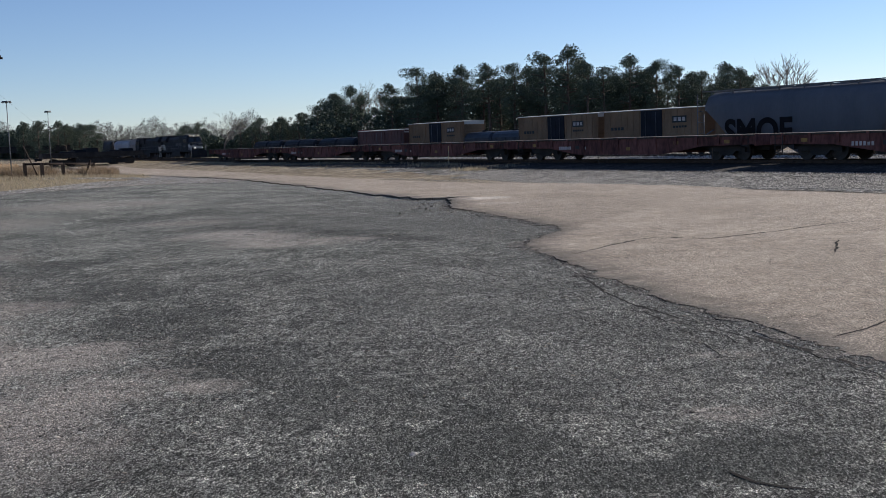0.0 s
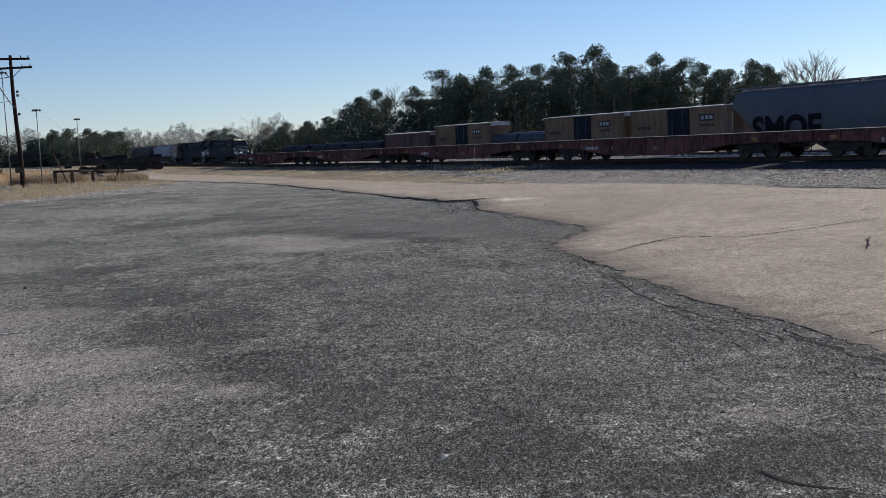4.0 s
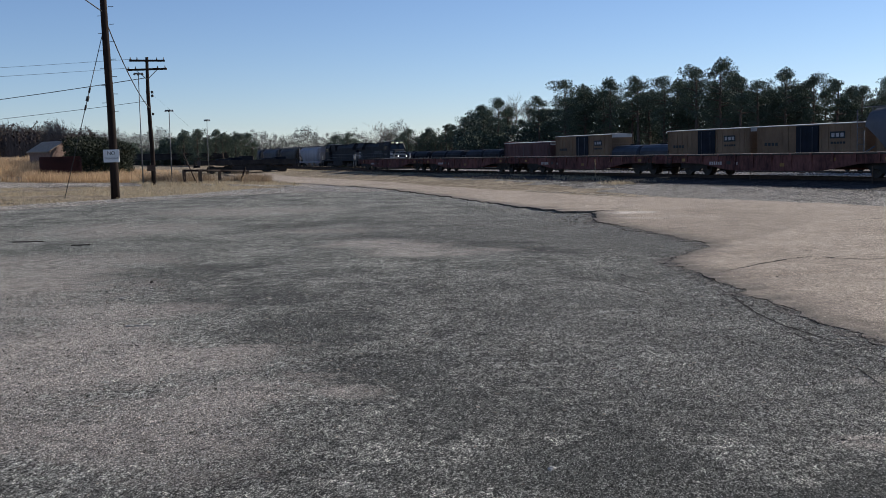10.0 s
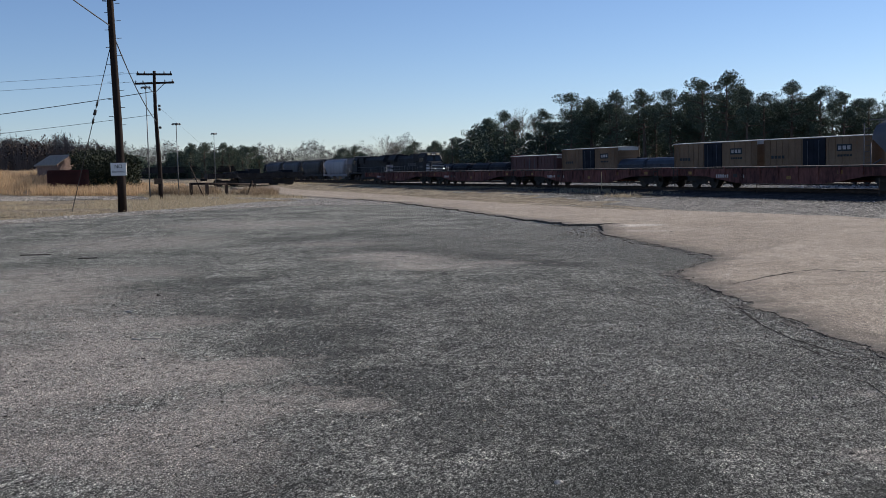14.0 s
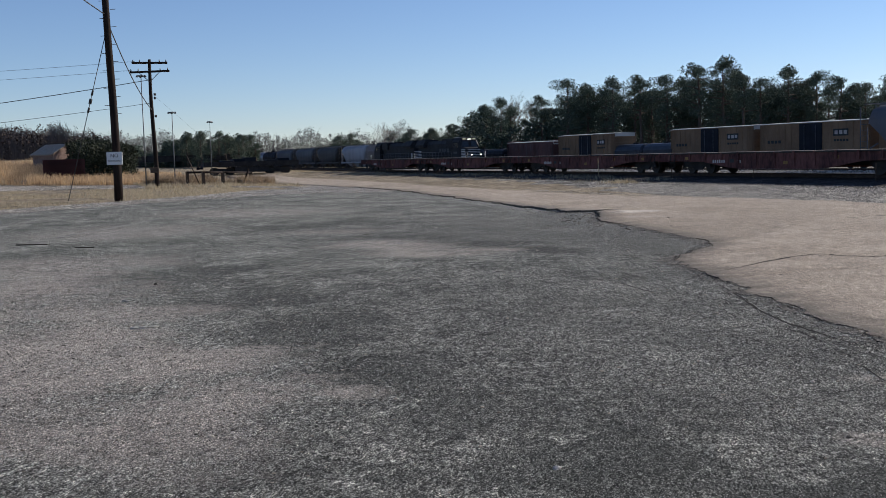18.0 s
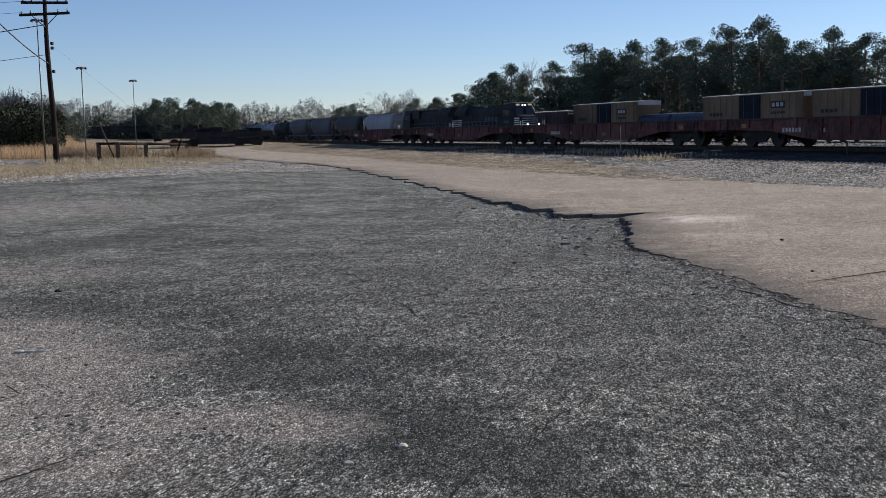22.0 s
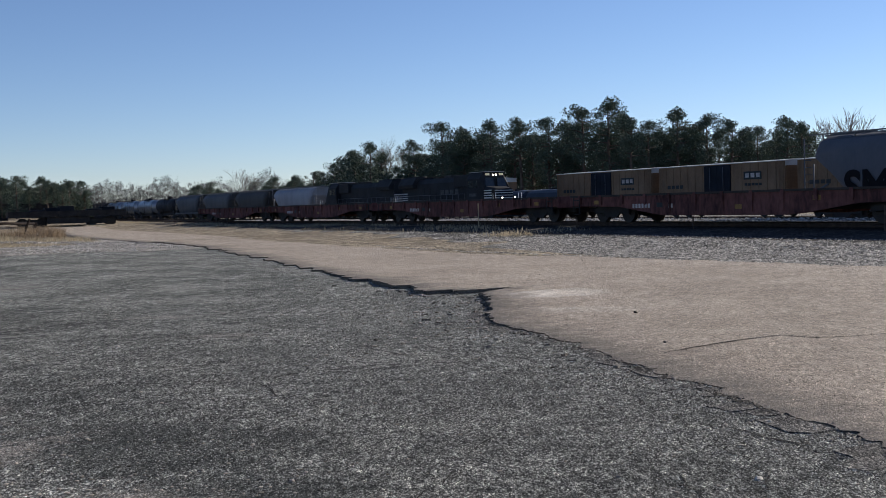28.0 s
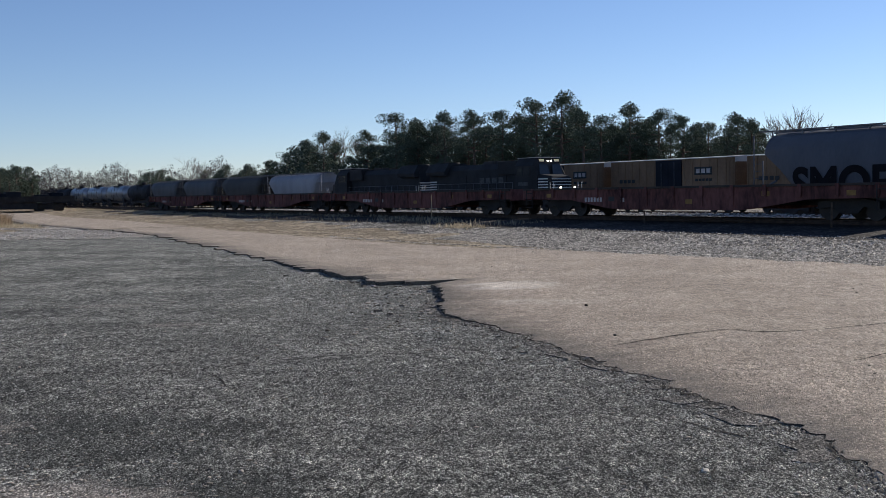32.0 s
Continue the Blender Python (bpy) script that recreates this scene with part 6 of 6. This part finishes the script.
def guy_wire():
    t = thing("guy_wire", pose(0, 0, 0), "taut guy wire with a black strain insulator", "guy wire", "overhead wires")
    a, b = P1 + Vector((-0.15, 0, 8.4)), Vector((-25.75, 34.0, lie_xy(-25.75, 34.0)))
    bm = B()
    tube(bm, a, b, 0.02, seg=5)
    part("strand", bm, M_WIRE, t)
    for f in (0.36, 0.41, 0.46):
        bm = B()
        p = a.lerp(b, f)
        tube(bm, p, a.lerp(b, f + 0.03), 0.075 if f == 0.41 else 0.05, seg=8)
        part("strain_insulator", bm, M_BLACK, t)


guy_wire()


def mast_lamp(az, dist, height, label, k_=1.0):
    x, y = polar(az, dist)
    t = thing("mast_lamp", pose(x, y, lie_xy(x, y)), label, "yard lamp", "tall yard lamps")
    bm = B()
    tube(bm, (0, 0, -0.2), (0, 0, height), 0.05 * k_, 0.03 * k_, 10)
    part("mast", bm, M_GALV, t)
    bm = B()
    tube(bm, (0, 0, height - 0.05), (0, 0, height + 0.03), 0.30 * k_, 0.27 * k_, 12)
    part("lamp_ring", bm, M_GALV, t)
    for k in range(6):
        a = k * math.pi / 3
        bm = B()
        tube(bm, (0.34 * k_ * math.cos(a), 0.34 * k_ * math.sin(a), height - 0.09), (0.28 * k_ * math.cos(a), 0.28 * k_ * math.sin(a), height + 0.03), 0.08 * k_, 0.04 * k_, 8)
        part("floodlight", bm, M_GALV, t)


mast_lamp(28.9, 66, 7.9, "tall grey steel yard lamp with a ring of floodlights")
mast_lamp(27.0, 68, 5.4, "tall grey steel yard lamp beyond the fence", 0.9)
mast_lamp(24.6, 70, 4.8, "distant grey steel yard lamp over the trees", 0.65)


# ---------- barrier, house, grass ----------
def barrier():
    t = thing("timber_barrier", pose(0, 0, 0), "low weathered timber barrier in dry grass", "barrier")
    spots = [(26.4, 66), (25.5, 65), (24.15, 67), (22.2, 71)]
    tops = []
    for i, (az, d) in enumerate(spots):
        x, y = polar(az, d)
        z = lie_xy(x, y)
        bm = B()
        box(bm, -0.12, 0.12, -0.1, 0.1, -0.2, 1.08, 0.02)
        part("post", bm, M_PLANK, t, at=pose(x, y, z, 0, 3 if i == 3 else 0, 25))
        tops.append(Vector((x, y, z + 1.0)))
    for a, b in zip(tops, tops[1:]):
        bm = B()
        tube(bm, a, b + (b - a).normalized() * 0.12, 0.085, seg=6)
        part("rail", bm, M_POLE, t, "dark round timber rail")
    x, y = polar(22.8, 69)
    bm = B()
    tube(bm, (x, y, 0.1), (x + 0.5, y, 1.35), 0.07, seg=8)
    part("leaning_post", bm, M_POLE, t)


barrier()
x, y = polar(25.6, 66)
bm = B()
tube(bm, (0, 0, -0.1), (-1.15, 0.4, 2.25), 0.042, seg=8)
tagged(part("leaning_pipe", bm, M_RAIL, at=pose(x, y, lie_xy(x, y))), "rusty pipe leaning beside the timber barrier", "pipe")


def house():
    cx, cy = polar(31.6, 104)
    z = lie_xy(cx, cy)
    t = thing("house", pose(cx, cy, z, 0, 0, 58) @ Matrix.Diagonal((0.46, 0.32, 0.58, 1)), "small brick house with a tan shingle roof", "house")
    bm = B()
    slab(bm, [(-3.4, 0), (3.4, 0), (3.4, 2.5), (0, 4.0), (-3.4, 2.5)], -6, 6)
    part("wall", bm, M_HOUSE, t)
    for sx in (-1, 1):
        bm = B()
        slab(bm, [(sx * 4.0, 2.25), (sx * 4.0, 2.42), (0, 4.2), (0, 4.03)], -6.5, 6.5)
        part("roof_slope", bm, M_ROOF, t)
    bm = B()
    box(bm, 3.41, 3.46, -1.5, -0.4, 0.9, 2.0)
    part("window", bm, M_GLASS, t)
    bm = B()
    slab(bm, [(3.9, 2.2), (4.06, 2.2), (4.06, 2.46), (3.9, 2.46)], -6.5, 6.5)
    part("fascia", bm, M_BOXTOP, t)
    bm = B()
    tube(bm, (1.2, 1, 3.4), (1.2, 1, 4.3), 0.1, seg=8)
    part("vent_pipe", bm, M_GALV, t)
    return t


house()


def board_fence():
    t = thing("board_fence", pose(0, 0, 0), "dark red board fence beside the house", "fence")
    a, b = Vector((*polar(33.2, 86), 0)), Vector((*polar(31.0, 86), 0))
    k = 30
    for i in range(k):
        p = a.lerp(b, i / k)
        bm = B()
        box(bm, -0.13, 0.13, -0.015, 0.015, 0, 1.75 + 0.03 * math.sin(i * 2.3))
        ang = math.degrees(math.atan2(b.y - a.y, b.x - a.x))
        part("board", bm, M_REDWALL, t, at=pose(p.x, p.y, lie_xy(p.x, p.y), 0, 0, ang))


board_fence()


def grass(name, spots, material, label, width=0.012):
    r = random.Random(len(spots))
    verts, faces = [], []
    for x, y, z, h in spots:
        a = r.uniform(0, 6.283)
        lean = r.uniform(0.1, 0.9) * h
        c, s = math.cos(a), math.sin(a)
        w = width * r.uniform(0.7, 1.6)
        b = len(verts)
        verts += [(x - s * w, y + c * w, z), (x + s * w, y - c * w, z), (x + c * lean * 0.4 + s * w * 0.7, y + s * lean * 0.4 - c * w * 0.7, z + h * 0.6),
                  (x + c * lean * 0.4 - s * w * 0.7, y + s * lean * 0.4 + c * w * 0.7, z + h * 0.6), (x + c * lean, y + s * lean, z + h)]
        faces += [(b, b + 1, b + 2, b + 3), (b + 3, b + 2, b + 4)]
    return tagged(cloud(name, verts, faces, material), label, "grass", kind="stuff")


rg = random.Random(8)
spots = []
while len(spots) < 60000:
    az, d = rg.uniform(24.5, 48), rg.uniform(66, 118)
    x, y = polar(az, d)
    edge = 70 + 3 * noise.noise((az * 0.6, 1, 1)) + (9 if az < 28 else 0)
    if d > edge and y > 66.5 - 0.10 * (x + 40) and noise.noise((x * 0.12, y * 0.12, 4)) > -0.35:
        spots.append((x, y, lie_xy(x, y) - 0.05, (rg.uniform(0.4, 1.15) if az > 27.6 else rg.uniform(0.15, 0.4)) * (0.8 + 0.5 * noise.noise((x * 0.2, y * 0.2, 0)))))
grass("tall_grass", spots, M_STRAW, "tall golden dry grass in front of the thicket", 0.012)
spots = []
while len(spots) < 16000:
    az, d = rg.uniform(18.5, 29), rg.uniform(58, 90)
    x, y = polar(az, d)
    s, n = sn(x, y)
    if n < along(ROAD_LEFT, s) - 1.0 and d > 62 + 6 * noise.noise((az, 2, 2)):
        spots.append((x, y, lie_xy(x, y) - 0.04, rg.uniform(0.08, 0.40)))
grass("weeds_by_barrier", spots, M_WEED, "pale dry weeds round the timber barrier", 0.012)
spots = []
while len(spots) < 14000:
    az, d = rg.uniform(20.6, 28.5), rg.gauss(70.5, 1.8)
    x, y = polar(az, d)
    s, n = sn(x, y)
    if n < along(ROAD_LEFT, s) - 1.2 and noise.noise((x * 0.45, y * 0.45, 9)) > 0.02:
        spots.append((x, y, lie_xy(x, y) - 0.04, rg.uniform(0.3, 1.0)))
grass("brushy_weeds", spots, M_STALK, "brushy grey-brown dead weeds clumped round the timber barrier", 0.009)
spots = []
while len(spots) < 8000:
    s, n = rg.uniform(36, 150), rg.gauss(25.6, 0.9)
    if n > 23 and n < 27.4 and noise.noise((s * 0.16, n * 0.5, 7)) > (0.12 if s < 40 else -0.1):
        spots.append((*xy(s, n), lie(s, n) + 0.02, rg.uniform(0.05, 0.22)))
for _ in range(420):
    s, n = rg.gauss(38.5, 0.9), rg.gauss(23.6, 0.4)
    spots.append((*xy(s, n), lie(s, n) + 0.02, rg.uniform(0.06, 0.22)))
grass("trackside_weeds", spots, M_WEED, "pale dry weeds growing along the near track", 0.010)
spots = []
while len(spots) < 30000:
    x, y = rg.uniform(-48, -17), rg.uniform(20, 62)
    s, n = sn(x, y)
    if n < along(LOT_LEFT, s) - 1.0 or s > 56:
        if n < 11 and abs(y - 62 + 0.10 * (x + 40)) > 3.4 and noise.noise((x * 0.15, y * 0.15, 2)) > -0.3:
            spots.append((x, y, lie(s, n) - 0.06, rg.uniform(0.05, 0.12)))
grass("short_grass", spots, M_WEED, "short faded winter grass beside the lot", 0.014)


def marker_post(s, n, h):
    x, y = xy(s, n)
    bm = B()
    box(bm, -0.025, 0.025, -0.02, 0.02, -0.1, h, 0.004)
    tagged(part("marker_post", bm, M_WEED if h > 1 else M_PLANK, at=pose(x, y, lie(s, n))), "slim pale marker post beside the near track", "post", "marker posts beside the track")


for s, n, h in ((45.5, 26.2, 1.2), (22.4, 26.6, 0.8), (31.0, 26.8, 0.5), (38.0, 26.6, 0.5)):
    marker_post(s, n, h)

# dark loaded flats standing far down the yard
x, y = polar(20.7, 112)
gondola(pose(x, y, lie_xy(x, y) - 0.1, 0, 0, 28), "black railcar with a jagged dark load on a siding", M_BLACK, 10.5, 0.3, True)
x, y = polar(24.4, 140)
gondola(pose(x, y, lie_xy(x, y) - 0.2, 0, 0, 27), "low black gondola car standing far down the yard", M_BLACK, wall=0.55)
NOSE = [(0.0, 193.0), (6.0, 175.5), (9.0, 165.4), (13.0, 151.4), (19.0, 127.8), (23.0, 112.2), (28.0, 90.4), (30.0, 82.0), (32.0, 73.6)]


def motions():
    """The train rolls towards the road at walking to cycling pace."""
    for car, back, turned in consist:
        rows = []
        for t, s in NOSE:
            m = on_track(s + back, N_LOCO, Z_LOCO)
            rows.append((t, m @ pose(0, 0, 0, 0, 0, 180) if turned else m))
        walk(car, rows)


motions()
